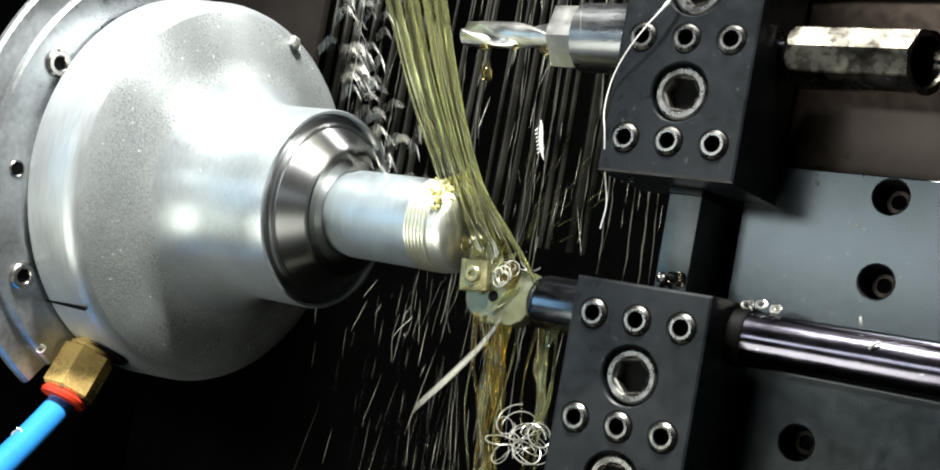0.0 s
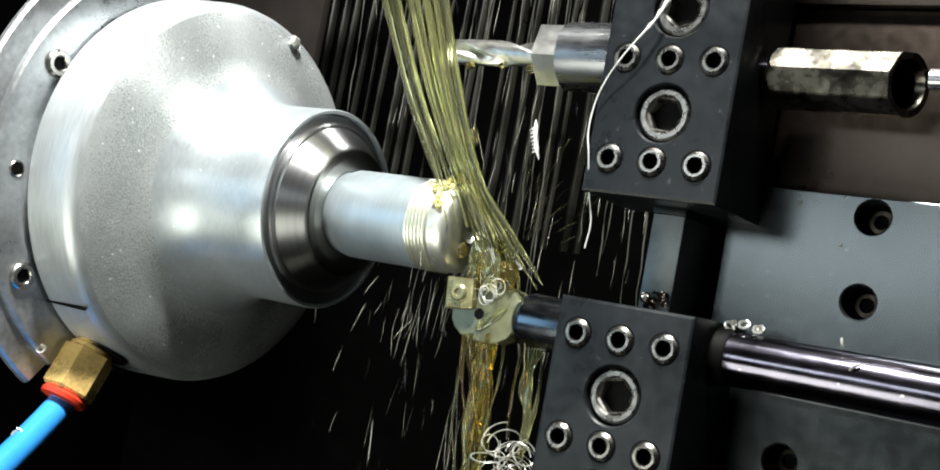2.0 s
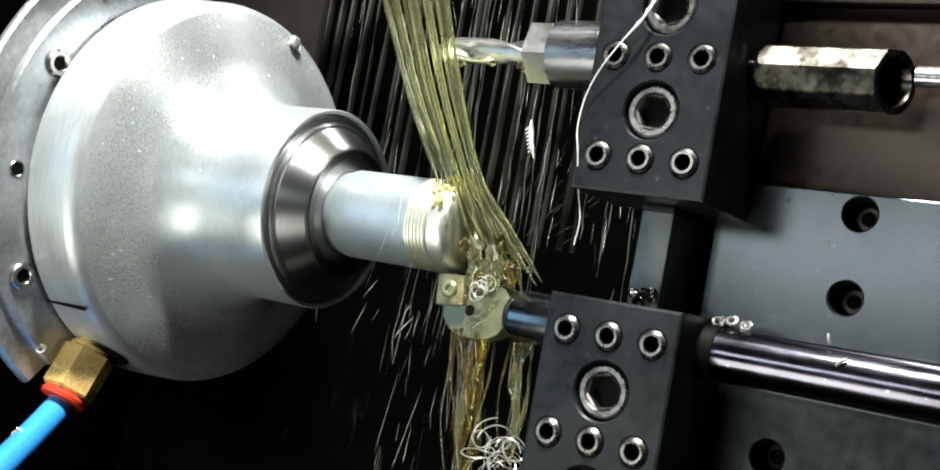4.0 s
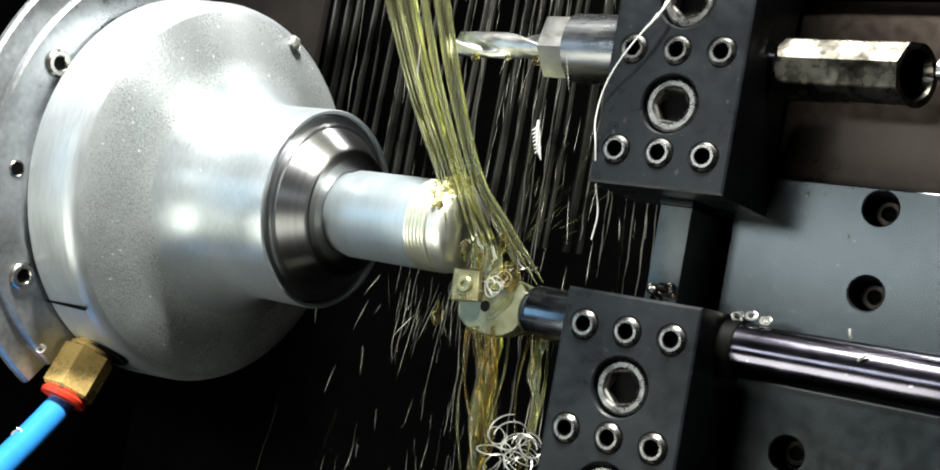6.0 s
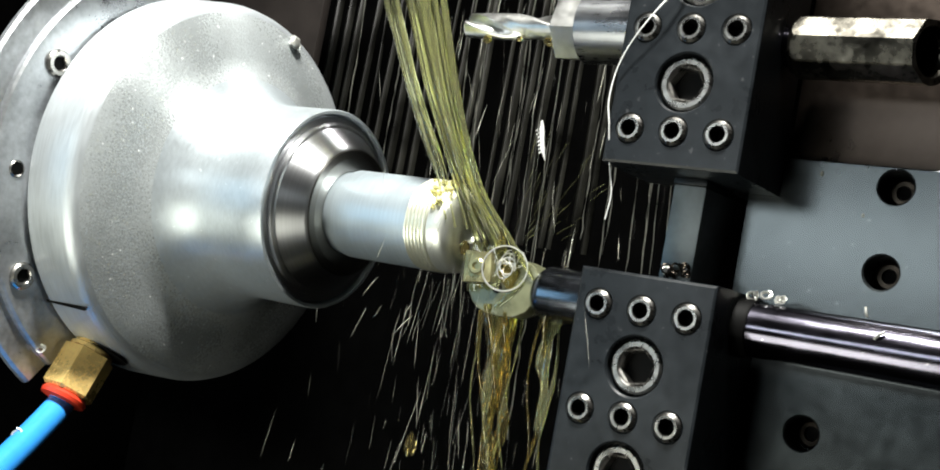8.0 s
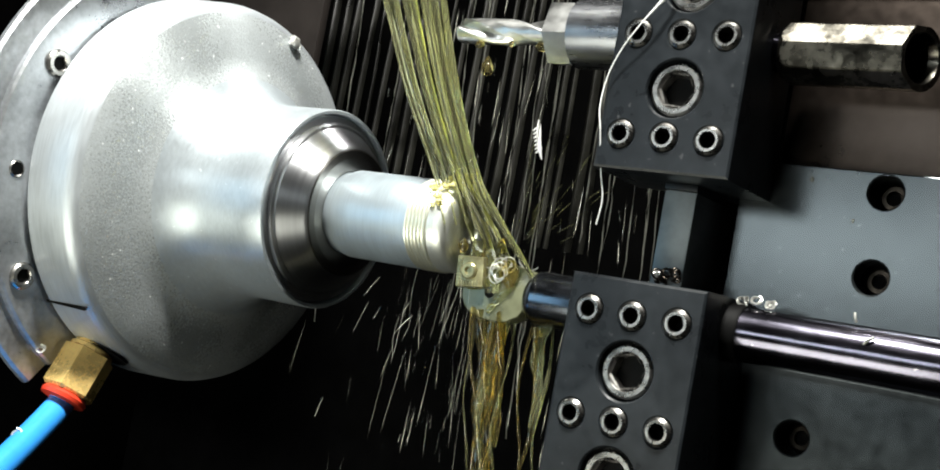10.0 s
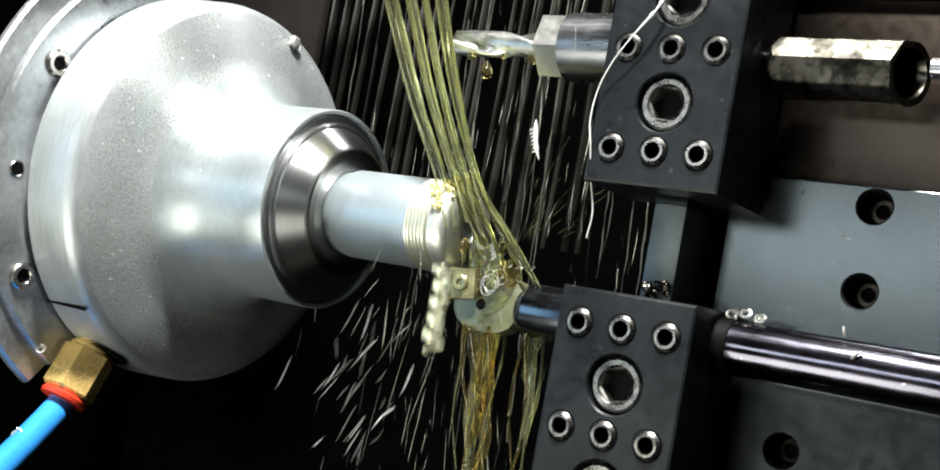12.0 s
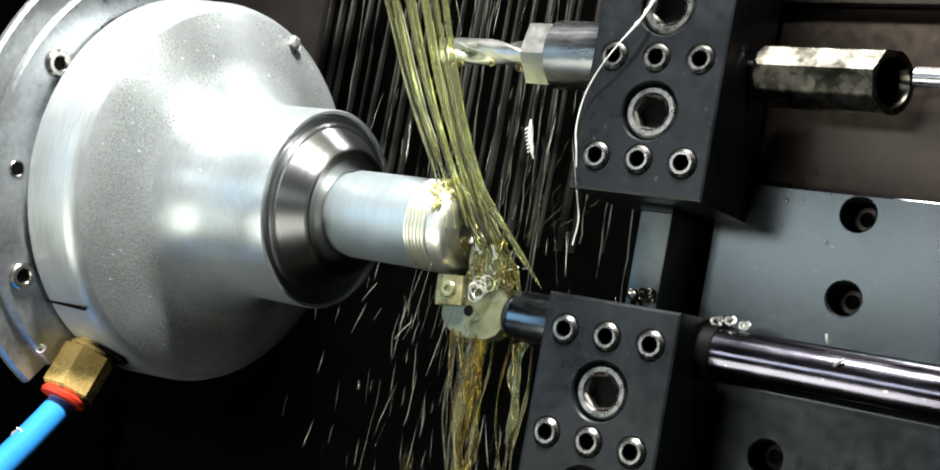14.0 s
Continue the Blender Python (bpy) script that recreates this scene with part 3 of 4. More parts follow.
def splash():
    root = thing("splash_froth", "yellow oil froth where the jets meet the bar", "coolant")
    for i in range(46):
        a = radians(random.uniform(92, 160))
        r = 15.9 + random.uniform(0, 1.6)
        c = Vector((57 + random.gauss(0, 2.6), r * math.cos(a), r * math.sin(a)))
        bm = bmesh.new()
        bmesh.ops.create_icosphere(bm, subdivisions=2, radius=random.uniform(0.3, 1.0))
        for v in bm.verts:
            v.co *= 1 + 0.25 * noise.noise(v.co * 1.3 + c)
            v.co.x *= 1.2
        FLOWING.append(part("froth", moved(bm, Matrix.Translation(c)), FROTH, root))
    rng = random.Random(21)
    for i in range(13):
        c = Vector((rng.uniform(64, 82), rng.uniform(-6, 3), rng.uniform(-16, -3)))
        bm = bmesh.new()
        bmesh.ops.create_icosphere(bm, subdivisions=3, radius=rng.uniform(0.6, 1.5))
        tall = rng.uniform(1.0, 2.4)
        for v in bm.verts:
            v.co *= 1 + 0.4 * noise.noise(v.co * 0.7 + c)
            v.co.z *= tall
        FLOWING.append(part("sheet", moved(bm, Matrix.Translation(c)), AMBER if i % 4 == 0 else OIL, root, sharp=80))
    for i, (x, z, width, long, mat) in enumerate(((69, -3, 3.0, 17, OIL), (76, -4, 4.0, 15, OIL), (83, -9, 3.2, 9, AMBER), (72, -8, 2.2, 12, AMBER))):
        # thin drapes of oil falling from the bar end over the head
        n = 26
        bm = tube([(x + 2.5 * j / n, 0, z - long * j / n) for j in range(n)], [width * (0.35 + 0.65 * math.sin(math.pi * (0.15 + 0.8 * j / n))) for j in range(n)], 24)
        for v in bm.verts:
            v.co.x += 1.6 * noise.noise((v.co.x * 0.25, i, v.co.z * 0.14))
            v.co.y = 0.16 * v.co.y - 5.2 + 1.2 * noise.noise((v.co.x * 0.3, i, v.co.z * 0.12))
        FLOWING.append(part("drape", bm, mat, root, sharp=80))
    hub = Vector((74, 4, -10))
    for i in range(40):
        # short strokes flung out to the side of the cut
        way = Vector((rng.uniform(0.1, 0.75), rng.uniform(-0.1, 0.4), rng.uniform(0.5, 1.2))).normalized()
        a = hub + way * rng.uniform(12, 44)
        b = a + way * rng.uniform(4.0, 10.0) + Vector((0, 0, rng.gauss(0, 0.6)))
        q = rng.uniform(0.04, 0.11)
        FLOWING.append(part("spray", tube(spline([a, (a + b) / 2 + Vector((0, 0, 0.3)), b], 7), [0.3 * q, 0.8 * q, q, 1.1 * q, q, 0.7 * q, 0.2 * q], 6), OIL, root, sharp=80))
    for i in range(18):
        # threads hanging off the underside of the bar
        x = rng.uniform(26, 64)
        a = Vector((x, rng.uniform(-9, 4), -14.8 - rng.uniform(0, 20)))
        b = a + Vector((rng.gauss(-1.5, 2.5), 0, -rng.uniform(4, 22)))
        q = rng.uniform(0.04, 0.13)
        FLOWING.append(part("thread", tube(spline([a, (a + b) / 2 + Vector((rng.gauss(0, 0.6), 0, 0)), b], 9), [0.4 * q, 0.9 * q, q, q, 1.2 * q, 0.8 * q, q, 0.6 * q, 0.2 * q], 6), DROP, root, sharp=80))
    return root


def oil_film():
    root = ride(thing("oil_film", "thick yellow-green oil clinging to the cutting head", "coolant"))
    rng = random.Random(8)
    for i, (x, z, r, tall) in enumerate(((83, -28, 1.5, 3.6), (86, -25, 1.0, 3.0), (79.5, -32, 1.2, 2.2), (83, -18.6, 2.4, 0.7), (78.5, -18.5, 1.8, 1.0))):
        c = Vector((x, -4.25, z))
        bm = bmesh.new()
        bmesh.ops.create_icosphere(bm, subdivisions=4, radius=r)
        for v in bm.verts:
            v.co *= 1 + 0.35 * noise.noise(v.co * 0.5 + c)
            v.co.y *= 0.25
            v.co.z *= tall
        if tall > 2:
            bm.transform(Matrix.Rotation(radians(38), 4, "Y"))
        FLOWING.append(part("smear", moved(bm, Matrix.Translation(c)), OIL, root, sharp=80))
    return root


def runoff():
    root = ride(thing("oil_runoff", "amber oil running off the tool head in ropes", "coolant"))
    starts = [(70, 0.35), (73, 0.7), (75.5, 1.1), (78, 1.3), (80.5, 0.8), (83, 0.9), (86, 0.35), (95, 0.4), (98, 0.8), (101, 0.6)]
    for i, (x0, w) in enumerate(starts):
        pts, rad = [], []
        sway = random.uniform(-1, 1)
        near = x0 < 90
        for j in range(48):
            t = j / 47
            pull = (80 - x0) * min(1, 2.0 * t) * 0.45 if near else 0
            pts.append((x0 + pull + (9 if near else 4) * t + 3.0 * sway * t + 0.5 * math.sin(j * 0.27 + i * 1.9) * (0.2 + t),
                        -2 + 3.2 * math.cos(i * 2 + j * 0.16), -34.6 - 74 * t))
            rad.append(w * (0.95 + 0.3 * math.sin(j * 0.29 + i * 1.1) + 0.12 * math.sin(j * 0.9 + i)) * (1.15 - 0.45 * t))
        FLOWING.append(part("trickle", tube(pts, rad, 12), AMBER if i % 3 else OIL, root, sharp=80))
    for i, (x0, width, long, mat) in enumerate(((77.5, 5.6, 60, AMBER), (81, 3.4, 44, AMBER), (99, 3.2, 36, OIL))):
        n = 40
        pts = [(x0 + (7 if x0 < 90 else 2) * j / n + 0.8 * math.sin(j * 0.21 + i), 0, -33.5 - long * j / n) for j in range(n)]
        bm = tube(pts, [width * (1 - 0.72 * j / n) * (0.9 + 0.2 * math.sin(j * 0.4 + i)) for j in range(n)], 28)
        for v in bm.verts:
            v.co.x += 1.3 * noise.noise((v.co.x * 0.18, v.co.y * 0.2, v.co.z * 0.06 + 5 * i))
            v.co.y = 0.22 * v.co.y - 1.2 * i + 0.9 * noise.noise((v.co.x * 0.34, i, v.co.z * 0.03))
        FLOWING.append(part("sheet", bm, mat, root, sharp=80))
    return root


def oil_curtain():
    root = thing("oil_curtain", "thin beaded strings of oil falling in front of the dark cover", "coolant")
    rng = random.Random(11)
    for i in range(26):
        x = rng.uniform(-170, 75) if i % 3 else rng.uniform(-60, 80)
        y = rng.uniform(120, 320)
        z0, z1 = 190, rng.choice((60, 20, -40, -110)) + rng.uniform(-20, 20)
        n = 30
        pts = [(x + 0.8 * math.sin(j * 0.35 + i) + 0.04 * (190 - (z0 + (z1 - z0) * j / (n - 1))) * rng.uniform(0.9, 1.1), y, z0 + (z1 - z0) * j / (n - 1)) for j in range(n)]
        rad = [0.95 * max(0.06, 0.20 + 0.14 * math.sin(j * 1.3 + i) + rng.uniform(-0.1, 0.2)) for j in range(n)]
        FLOWING.append(part("string", tube(pts, rad, 6), MIST, root, sharp=80))
    return root


def curl(centre, radius, turns, pitch, thick, axis, n=60, grow=0.0):
    """A wound chip."""
    q = Vector(axis).to_track_quat("Z", "Y")
    pts = []
    for j in range(n):
        a = 2 * math.pi * turns * j / (n - 1)
        r = radius * (1 + grow * j / n)
        pts.append(Vector(centre) + q @ Vector((r * math.cos(a), r * math.sin(a), pitch * turns * j / (n - 1))))
    return tube(pts, thick, 6)


RING_X, RING_Z = -130.5, 13.5


def chips():
    c = ride(part("chip_string", tube(spline([(138.5, -23.5, 78.5), (136.5, -24, 75.5), (133, -25.5, 67), (126.5, -26, 58), (121, -25, 50), (117.6, -24, 42), (116.6, -23.5, 33), (117.8, -23, 26), (118.6, -20, 15), (120.0, -18, 6), (119, -17, -2)], 70),
              [1.15 - 0.92 * min(1, i / 20) + 0.25 * math.sin(i * 2.2) * (i < 16) for i in range(70)], 8), WHITE_CHIP))
    tagged(c, "long thin curled metal chip hanging on the black tool block", "metal chip")
    c = thing("feather_chip", "white serrated metal chip stuck on the way cover", "metal chip")
    part("spine", tube(spline([(-146, 380, 112), (-143.5, 379, 102), (-141, 379, 92), (-138, 380, 84)], 16), [0.5, 1.0, 1.4, 1.6, 1.8, 1.8, 1.7, 1.6, 1.7, 1.6, 1.9, 1.5, 1.1, 0.9, 0.6, 0.3], 8), WHITE_CHIP, c)
    for k in range(7):
        part("tooth", tube([(-146 + 0.9 * k, 379, 106 - 2.6 * k), (-148.2 + 0.9 * k, 378, 103.6 - 2.6 * k)], [0.9, 0.4], 6), WHITE_CHIP, c)
    SADDLE.append(c)
    for x, y, z, name in ((-62.5, -67.0, -97.5, "chip stuck on the blue air tube"), (-76.0, -53.5, -69.5, "chip stuck on the edge of the flange ring")):
        c = part("chip_crumb", join(curl((x, y, z), 1.2, 1.3, 0.9, 0.35, (0.4, -0.6, 0.7), 20, 0.6)), CHIP)
        tagged(c, "small white curled " + name, "metal chip")
    c = thing("chip_ring", "small bright ring-shaped chips caught on the way cover", "metal chip")
    SADDLE.append(c)
    for r_, dx, dz, ax in ((8.6, 0, 0, (0.5, -0.8, 0.2)), (6.0, 6.0, -3.4, (-0.2, -0.9, 0.5)), (7.4, -4.0, -5.0, (0.1, -0.6, 0.7))):
        part("curl", curl((RING_X + dx, 376, RING_Z + dz), r_, 1.4, 2.0, [0.10 + 0.42 * math.sin(math.pi * j / 43) for j in range(44)], ax, 44, -0.25), CHIP, c)
    c = ride(thing("chip_clump", "dark oily clump of chips lying against the spacer", "metal chip"))
    for k in range(12):
        part("curl", curl((139.5 + random.uniform(-5, 5), -8.0 + random.uniform(-1.5, 1.0), -15.6 + abs(random.gauss(0, 2.4))), random.uniform(0.6, 1.5), 1.2, 0.7, random.uniform(0.2, 0.45),
             (random.uniform(-1, 1), -1, random.uniform(-1, 1)), 16), SUNK if k % 6 else CHIP, c)
    for x, z, q in ((155.6, 24.8, 1.0), (154.6, 20.0, 1.5), (172.0, 23.2, 0.6), (186, 12.0, 0.4)):
        bm = bmesh.new()
        bmesh.ops.create_icosphere(bm, subdivisions=3, radius=q)
        bm.transform(Matrix.Diagonal((1, 0.6, 1.5, 1)))
        d = ride(part("oil_drop", moved(bm, Matrix.Translation((x, 17.3 if z > 27.4 else 14.3, z))), DROP))
        tagged(d, "clear oil drop clinging to the slide table", "oil drop", "oil drops on the table")
    c = ride(thing("chip_tangle", "tangle of fine bright chips stuck on the cutting head", "metal chip"))
    for k in range(9):
        part("curl", curl((80 + random.uniform(-4, 6), -5.2 + random.uniform(-1.2, 0.2), -19 + random.uniform(-3, 2)), random.uniform(1.2, 3.2), random.uniform(0.5, 1.2), 0.6, random.uniform(0.10, 0.22),
             (random.uniform(-0.4, 0.4), -1, random.uniform(-0.4, 0.4)), 22), CHIP, c)
    c = ride(thing("chip_pile", "little pile of bright chips lying on the boring bar", "metal chip"))
    for k in range(9):
        part("curl", curl((168 + random.uniform(-6, 4), 0 + random.uniform(-3, 3), -17.2 + random.uniform(-0.4, 0.6)), random.uniform(0.6, 1.6), 1.2, 0.7, 0.3, (random.uniform(-1, 1), random.uniform(-1, 1), 0.6), 16), CHIP, c)
    for x, z, dx, dz in ((200.5, -24.0, 2.4, 2.2), (196.0, -15.6, 0.8, -2.6)):
        c = ride(part("loose_chip", tube(spline([(x, -7.6 if z < -20 else -4.2, z), (x + dx * 0.5, -8.0 if z < -20 else -4.6, z + dz * 0.6), (x + dx, -7.6 if z < -20 else -4.2, z + dz)], 8), 0.42, 6), CHIP))
        tagged(c, "small curled chip stuck on the boring bar", "metal chip", "loose chips on the bar")
    nest = thing("chip_nest", "nest of white curled chips hanging below the tool", "metal chip")
    for k in range(13):
        part("curl", curl((98 + random.uniform(-8, 8), -6 + random.uniform(-4, 4), -70 + random.uniform(-8, 8)), random.uniform(2.5, 8.5), random.uniform(0.7, 1.5), 2.2, random.uniform(0.08, 0.22),
             (random.uniform(-1, 1), random.uniform(-1, 1), random.uniform(0.2, 1)), 40, random.uniform(-0.3, 0.3)), CHIP, nest)
    return nest


def flying_chips():
    """Chips thrown off the cut; each with its flight as rows of seconds, x, z and turn."""
    rng = random.Random(3)
    burst = thing("chip_burst", "loose tangle of fine grey chips thrown off the bar", "metal chip")
    for k in range(34):
        a = Vector((rng.gauss(0, 5), rng.gauss(0, 4), rng.gauss(0, 5)))
        d = Vector((rng.gauss(0, 1), rng.gauss(0, 1), rng.gauss(0, 1))).normalized() * rng.uniform(4, 9)
        b = a + d * 0.5 + Vector((rng.gauss(0, 1.5), rng.gauss(0, 1.5), rng.gauss(0, 1.5)))
        part("wisp", tube(spline([a, b, a + d], 8), [0.03, 0.09, 0.13, 0.15, 0.15, 0.13, 0.09, 0.03], 5), CHIP, burst)
    whirl = thing("chip_whirl", "fan of fine grey chip shreds whirled off the bar", "metal chip")
    for k in range(70):
        z = rng.uniform(-28, 36)
        x = -0.42 * z + rng.uniform(-16, 6)
        a = Vector((x, rng.gauss(0, 4), z))
        d = Vector((-rng.uniform(3, 9), rng.gauss(0, 2), rng.uniform(-2, 5)))
        b = a + d * 0.6 + Vector((0, 0, rng.uniform(1.0, 2.6)))
        part("shred", tube(spline([a, b, a + d + Vector((-1.5, 0, -rng.uniform(0, 3)))], 8), [q * rng.choice((0.6, 1, 1.4)) for q in (0.03, 0.09, 0.13, 0.15, 0.15, 0.13, 0.09, 0.03)], 5), CHIP, whirl)
    needle = tagged(part("needle_chip", tube(spline([(13, 0, 17), (8, 0, 8.5), (2, 0, 1), (-4, 0, -6), (-12, 0, -15)], 20), [0.12 + 0.32 * math.sin(math.pi * (j + 0.5) / 20) for j in range(20)], 6), CHIP),
                    "long straight splinter chip falling below the tool", "metal chip")
    hoop = tagged(part("hoop_chip", curl((0, 0, 0), 7.0, 1.15, 0.8, [0.12 + 0.16 * math.sin(math.pi * j / 59) for j in range(60)], (0.25, -0.95, 0.1), 60, 0.04), CHIP),
                  "thin bright hoop-shaped chip hanging on the cutting head", "metal chip")
    shards = [thing("chip_shards", "loose burst of straight bright chip shards flying down", "metal chip", "chip shards")]
    for k in range(34):
        c = Vector((rng.gauss(0, 14), rng.gauss(0, 6), rng.gauss(0, 13)))
        d = Vector((-0.5 + rng.gauss(0, 0.22), rng.gauss(0, 0.25), -0.86 + rng.gauss(0, 0.15))).normalized() * rng.uniform(1.5, 7.0)
        q = rng.uniform(0.06, 0.22)
        part("shard", tube(spline([c - d, c + Vector((rng.gauss(0, 0.4), 0, rng.gauss(0, 0.4))), c + d], 8), [q * w for w in (0.3, 0.8, 1.0, 0.9, 1.2, 1.0, 0.6, 0.2)], 5), CHIP if k % 3 else WHITE_CHIP, shards[0])
    shards += [copy_thing(shards[0], pose(0, 0, 0)) for k in range(2)]
    helix = []
    for k, (r, turns, pitch) in enumerate(((3.0, 5.5, 5.2), (2.2, 7, 4.2))):
        bm = bmesh.new()
        rings = []
        n = 110
        for j in range(n):
            t = j / (n - 1)
            a = 2 * math.pi * turns * t
            w = (1.2 + 0.9 * noise.noise((t * 14, k, 5))) * min(1, 8 * t, 8 * (1 - t)) + 0.1
            z = -pitch * turns * t
            wob = 1 + 0.85 * noise.noise((t * 9, k * 3.1, 0))
            rings.append([bm.verts.new((wob * r2 * math.cos(a), wob * r2 * math.sin(a) + 2.0 * noise.noise((t * 6, 7, k)), z + h)) for r2, h in ((r, -w), (r + 0.25, 0), (r, w), (r - 0.2, 0))])
        for p, q in zip(rings, rings[1:]):
            for m in range(4):
                o = (m + 1) % 4
                bm.faces.new((p[m], p[o], q[o], q[m]))
        bm.faces.new(rings[0])
        bm.faces.new(rings[-1])
        bmesh.ops.recalc_face_normals(bm, faces=bm.faces)
        helix.append(tagged(part("helical_chip", bm, SHANK if k else OILY_CHIP, sharp=60), "helical ribbon chip thrown off the cut", "metal chip", "helical chips"))
    chain = thing("spiral_chip", "long white spiral chip flung off the cutting edge", "metal chip")
    for k in range(11):
        bm = bmesh.new()
        bmesh.ops.create_icosphere(bm, subdivisions=3, radius=1.0)
        big = 0.75 + 0.05 * k + rng.uniform(-0.1, 0.15)
        for v in bm.verts:
            v.co = Vector((v.co.x * 5.2, v.co.y * 1.2 + 0.18 * v.co.x ** 2 * 4, v.co.z * (1.3 + 0.4 * noise.noise(v.co + Vector((k, 0, 0)))))) * big
        turn = Matrix.Rotation(radians(rng.uniform(-42, -16)), 4, "Y") @ Matrix.Rotation(radians(rng.uniform(-30, 30)), 4, "X")
        part("turn", moved(moved(bm, turn), Matrix.Translation((-36 + 7.4 * k, rng.uniform(-2, 2), rng.uniform(-1.2, 1.2) - 1.1 * k + (2.5 if k % 2 else 0)))), WHITE_CHIP, chain, sharp=80)
    bundle = thing("ribbon_chip", "bundle of broad white ribbon chips falling off the tool", "metal chip")
    for k in range(20):
        u = rng.uniform(-1, 1)
        pts = [(-21, u * 3, rng.uniform(-7, 6)), (-8, 4 * u, 4 * u + rng.uniform(-2, 4)), (8, -4 * u, 5 * u + rng.uniform(-4, 2)), (20, 3 * u, rng.uniform(-2, 7)), (23, u, rng.uniform(2, 11))]
        part("ribbon", tube(spline(pts, 26), [0.15 + rng.choice((0.3, 0.5, 0.8, 1.1)) * math.sin(math.pi * (j + 0.5) / 26) for j in range(26)], 8), (WHITE_CHIP, DROP, FROTH)[k % 3], bundle)
    return [(chain, [(0, 70, -200, 0), (6.82, 70, -200, 0), (6.93, 62, -40, 5), (7.0, 47, -21, 0), (7.06, 8, -30, -30), (7.15, -60, -200, -60), (14, -60, -400, -60)]),
            (bundle, [(0, 92, -200, 0), (11.28, 92, -200, 0), (11.4, 90, -45, 0), (11.5, 94, -66, 10), (11.62, 100, -120, 30), (11.8, 110, -220, 50), (14, 110, -400, 50)]),
            (shards[0], [(0, 62, -210, 0), (1.36, 62, -210, 0), (1.4, 52, -41, 0), (1.5, 43, -57, 0), (1.6, 34, -73, 0), (1.8, 20, -230, 30), (14, 20, -400, 30)]),
            (shards[1], [(0, 70, -210, 20), (6.86, 70, -210, 20), (6.9, 67, -44, 20), (7.0, 58, -60, 20), (7.1, 49, -76, 20), (7.3, 40, -230, 0), (14, 40, -400, 0)]),
            (shards[2], [(0, 62, -210, -20), (11.84, 62, -210, -20), (11.9, 55, -42, -14), (12.0, 46, -58, -14), (12.1, 37, -74, -14), (12.3, 20, -230, 0), (14, 20, -400, 0)]),
            (whirl, [(0, 38, 38, 0), (0.1, 26, 58, 10), (0.25, -10, 130, 30), (0.6, -60, 240, 40), (14, -60, 300, 40)]),
            (needle, [(0, 82, -45, 0), (0.1, 76, -68, 0), (0.3, 50, -140, 10), (0.6, 40, -260, 20), (14, 40, -400, 20)]),
            (hoop, [(0, 74, 130, 0), (6.1, 74, 130, 0), (6.3, 90, 20, 30), (6.4, 92.8, -16.2, 0), (6.5, 92.4, -16.4, 4), (7.0, 89.6, -16.6, -4), (7.1, 90.6, -16.8, 0), (7.2, 92.6, -10.8, 5),
                    (7.5, 91.2, -11.4, -3), (8.0, 93.4, -12.0, 2), (8.4, 93.0, -13.0, 6), (8.8, 90.0, -70, 40), (9.2, 96, -180, 80), (14, 96, -400, 80)]),
            (burst, [(0, 36, 150, 0), (0.3, 28, 150, 40), (0.7, 30, 150, 80), (1.25, 45, 130, 120), (1.38, 62, 20, 150), (1.5, 67, -31, 180), (1.65, 69, -52, 200), (2.0, 74, -130, 230), (14, 74, -400, 230)]),
            (helix[0], [(0, 84, 120, 0), (11.7, 84, 120, 0), (11.88, 74, 30, 60), (12.0, 72, -14, 110), (12.2, 80, -30, 150), (12.5, 98, -40, 180), (13.0, 84, -27, 230), (13.2, 86, -60, 245), (13.5, 90, -170, 260), (14, 98, -330, 280)]),
            (helix[1], [(0, 66, 120, 0), (5.1, 66, 120, 0), (5.3, 66, 10, 60), (5.5, 67, -36, 120), (5.8, 70, -70, 200), (6.1, 72, -150, 260), (14, 72, -400, 260)])]


def droplets():
    drops = []
    shapes = []
    for k in range(6):
        bm = tube([(0.10 * math.sin(j * 0.5 + k), 0, 7 - 14 * j / 9) for j in range(10)], [0.03, 0.08, 0.12, 0.14, 0.12, 0.16, 0.15, 0.19, 0.2, 0.06], 6)
        me = part("oil_streak", bm, DROP)
        shapes.append(me)
    for i in range(300):
        src = shapes[i % 6]
        ob = src if i < 6 else new("oil_streak", src.data)
        tagged(ob, "thin bright streak of falling cutting oil", "oil drop", "falling oil drops")
        top, foot = 130, -105
        if i % 3 == 0:
            # far drops in front of the cover
            x, y = random.uniform(-20, 125), random.uniform(15, 110)
            lean, wide, tall = random.gauss(0, 3), random.choice((0.6, 0.9, 1.4)), random.uniform(0.2, 1.2)
        elif i % 6 == 1:
            # spray flung down and outwards from the cut
            x, y = random.gauss(63, 10), random.uniform(-22, 20)
            lean, wide, tall = random.gauss(0, 8), random.choice((0.3, 0.4, 0.6, 0.9)), random.choice((0.1, 0.2, 0.5, 1.0, 1.9))
            top = random.uniform(-25, 5)
        else:
            x, y = min(100, random.gauss(58, 26)), random.uniform(-25, 60)
            lean, wide, tall = random.gauss(-3, 9), random.choice((0.4, 0.6, 0.8, 1.7)), random.choice((0.05, 0.08, 0.15, 0.4, 0.9))
        ob.scale = (0.74 * wide, 0.74 * wide, tall)
        drops.append((ob, x, y, lean, top, foot, (top - foot) * random.uniform(0.0025, 0.0055), random.random()))
    return drops


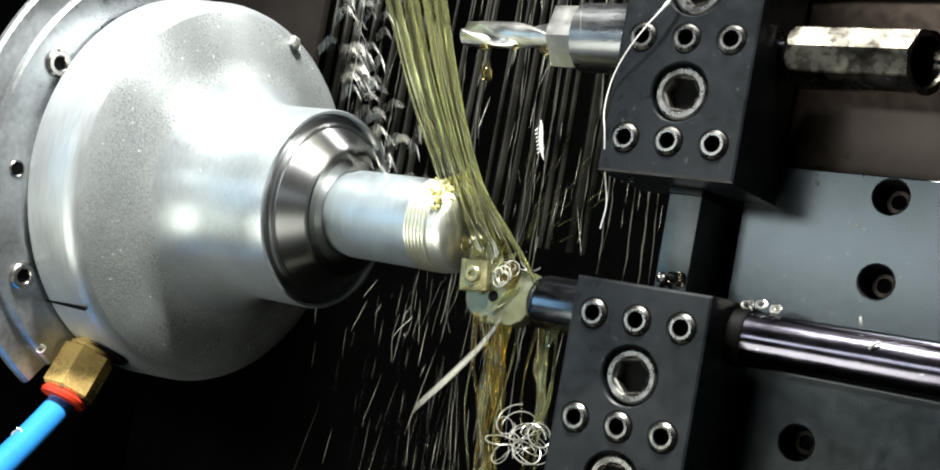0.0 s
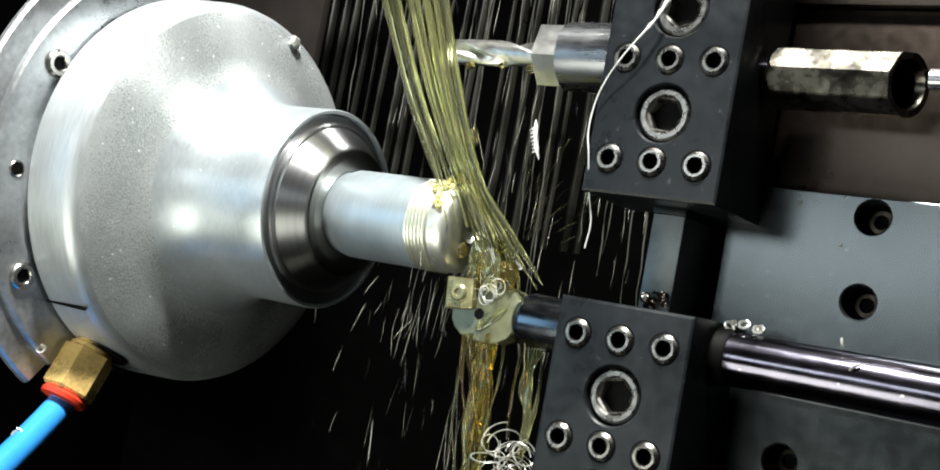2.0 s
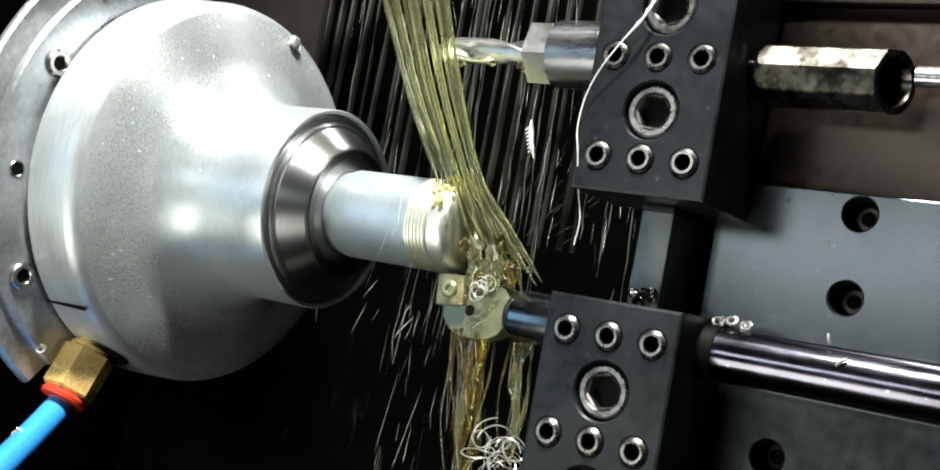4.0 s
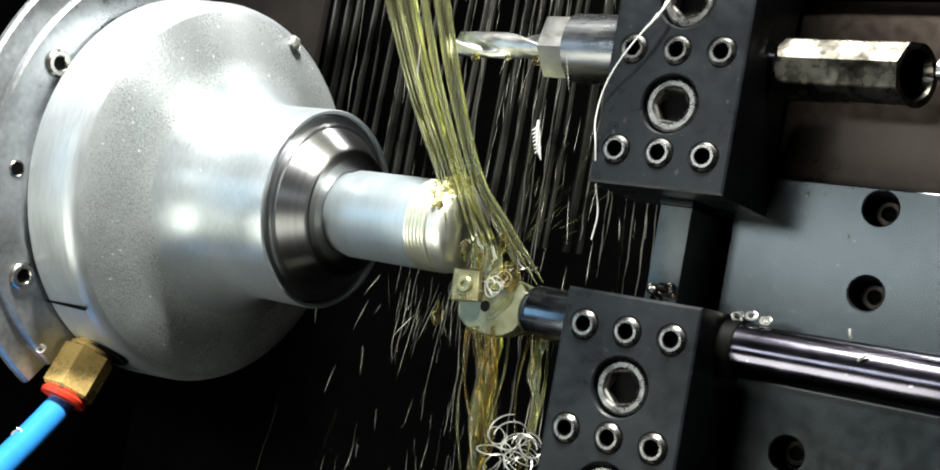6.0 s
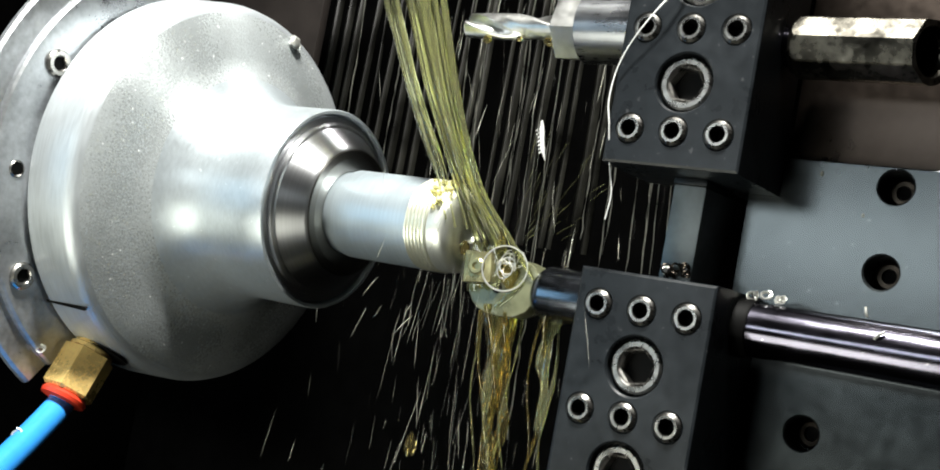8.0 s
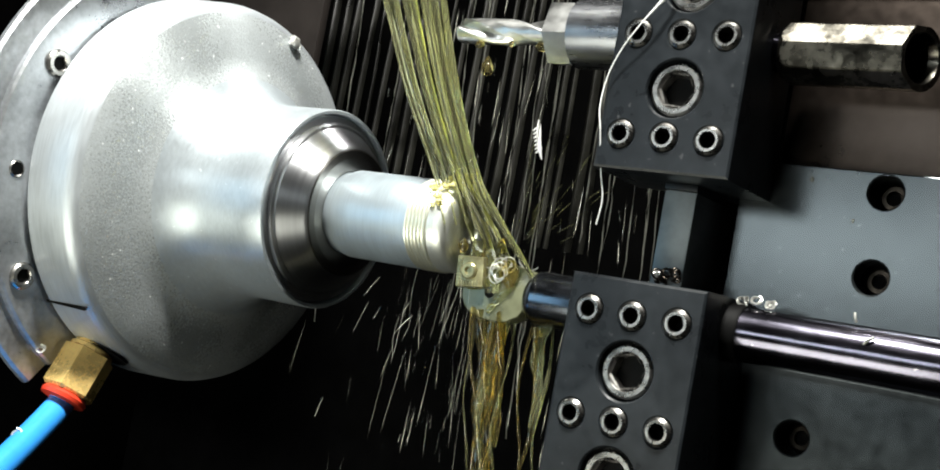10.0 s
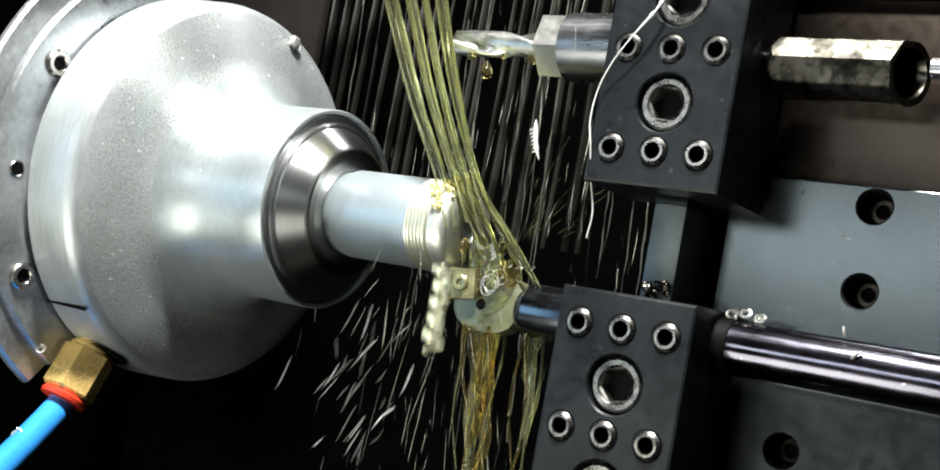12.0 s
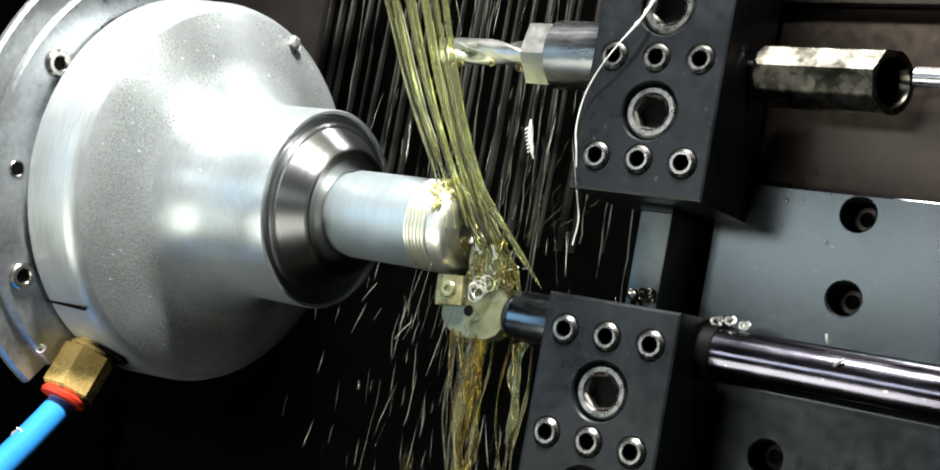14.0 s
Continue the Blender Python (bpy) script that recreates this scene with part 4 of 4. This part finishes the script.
def blob():
    bm = bmesh.new()
    bmesh.ops.create_icosphere(bm, subdivisions=3, radius=2.3)
    for v in bm.verts:
        v.co *= 1 + 0.25 * noise.noise(v.co * 0.5)
        if v.co.z > 0:
            v.co.x *= 1 - 0.2 * v.co.z
            v.co.y *= 1 - 0.2 * v.co.z
            v.co.z *= 1.9
    return tagged(part("oil_blob", bm, AMBER), "fat yellow oil drop falling from the drill", "oil drop")


def motions():
    """Slide offsets in millimetres: seconds, along the spindle, up."""
    rows = [(0.00, 0.81, 6.86), (0.50, 0.81, 9.91), (1.00, 0.71, 13.50), (1.10, 2.46, 10.18), (1.20, 1.87, 0.13), (1.50, 0.00, 0.00),
            (2.00, -3.30, 0.26), (2.50, -6.80, 0.44), (2.70, -8.18, 0.53), (2.80, 1.99, 0.49), (3.00, 0.65, 0.58), (3.20, -0.88, 0.66),
            (4.20, -7.6, 0.95), (4.30, 2.0, 1.3), (5.30, -5.13, 1.82), (5.40, -1.41, 2.42), (5.50, 1.72, 2.98), (6.00, -1.54, 3.13),
            (6.20, -3.08, 3.21), (6.30, -0.64, 4.44), (6.40, 1.61, 5.56), (6.50, 1.04, 5.62), (7.00, -1.97, 5.44), (7.10, -0.77, 5.15),
            (7.20, 1.48, 11.38), (7.30, 0.23, 10.96), (7.50, -0.08, 10.58), (7.70, 0.30, 10.60), (7.90, 1.55, 9.95), (8.00, 1.77, 9.78),
            (8.20, 1.18, 9.93), (10.30, -1.17, 7.29), (10.50, -1.48, 6.91), (11.00, -2.04, 5.80), (11.50, -2.56, 4.51), (12.00, -3.32, 3.47),
            (12.50, -4.31, 2.59), (13.00, -5.24, 1.90), (13.50, -6.35, 1.11), (14.00, -7.62, 0.66)]
    for ob in RIDERS:
        walk(ob, [(t, pose(x * MM, 0, z * MM)) for t, x, z in rows])
    for ob in SADDLE:
        walk(ob, [(t, pose(x * MM, 0, 0)) for t, x, z in rows])
    walk(NEST, [(t, pose(x * MM, 0, z * MM)) for t, x, z in rows if t < 6.3] + [(6.35, pose(0, 0, -0.01)), (6.6, pose(0.01, 0, -0.14, 0, 20)), (7.0, pose(0.02, 0, -0.41, 0, 50)), (14.0, pose(0.02, 0, -0.41, 0, 50))])
    for ob, flight in FLIGHTS:
        walk(ob, [(t, pose(x * MM, -0.024, z * MM, 0, 0, turn)) for t, x, z, turn in flight])
    rng = random.Random(5)
    for ob in FLOWING:
        walk(ob, [(0.25 * i, pose(rng.uniform(-0.4, 0.4) * MM, rng.uniform(-0.5, 0.5) * MM, rng.uniform(-1.5, 1.5) * MM)) for i in range(57)])
    for ob, x, y, lean, top, foot, period, phase in DROPS:
        ways = []
        t = -phase * period - period
        while t < 14.0 + period:
            ways += [(t + u * period, top + (foot - top) * v) for u, v in ((0.0, 0.0), (0.3, 0.29), (0.6, 0.62), (0.94, 1.0))]
            t += period
        inside = [(t, z) for t, z in ways if 0.02 < t < 13.98]
        for edge in (0.0, 14.0):
            (ta, za), (tb, zb) = [(p, q) for p, q in zip(ways, ways[1:]) if p[0] <= edge < q[0]][0]
            inside.append((edge, za + (zb - za) * (edge - ta) / (tb - ta)))
        walk(ob, [(t, pose((x - (min(top, 60) - z) * math.tan(radians(lean))) * MM, y * MM, z * MM, 0, lean, 0)) for t, z in sorted(inside)])
    path = {}
    for i in range(9):
        for u, z in ((-0.28, 56), (-0.08, 54), (0.12, 38), (0.32, 5), (0.55, -60), (0.7, -90)):
            t = 1.75 * i + u * 1.75 - 0.05
            path[round(min(max(t, 0), 14) * FPS)] = pose(0.056 + 0.00002 * z, 0.0, z * MM)
    walk(BLOB, [(f / FPS, m) for f, m in sorted(path.items())])
    for ob in SPINNING:
        walk(ob, [(0.1 * i, pose(0, 0, 0, 80 * i)) for i in range(141)])


# ---------------------------------------------------------------- the place, built
enclosure()
guard_panel()
way_cover()
slide_table()
chuck()
spindle_flange()
air_fitting()
SPINNING = [collet(), workpiece()]
tool_block("black steel tool block with socket screws, holding the drill holder", 14.8, 130, [("set", 25.5), ("big", 40.2), ("set", 56.4), ("big", 72.0), ("set", 88), ("big", 103)])
tool_block("black steel tool block with socket screws, clamping the boring bar", -130, -17.0, [("set", -27.5), ("big", -43.6), ("set", -58.5), ("big", -74.5), ("set", -90)])
boring_bar()
drill_holder()
twist_drill()
hanging_oil()
coolant_stream()
splash()
oil_film()
runoff()
oil_curtain()
NEST = chips()
FLIGHTS = flying_chips()
DROPS = droplets()
BLOB = blob()
motions()
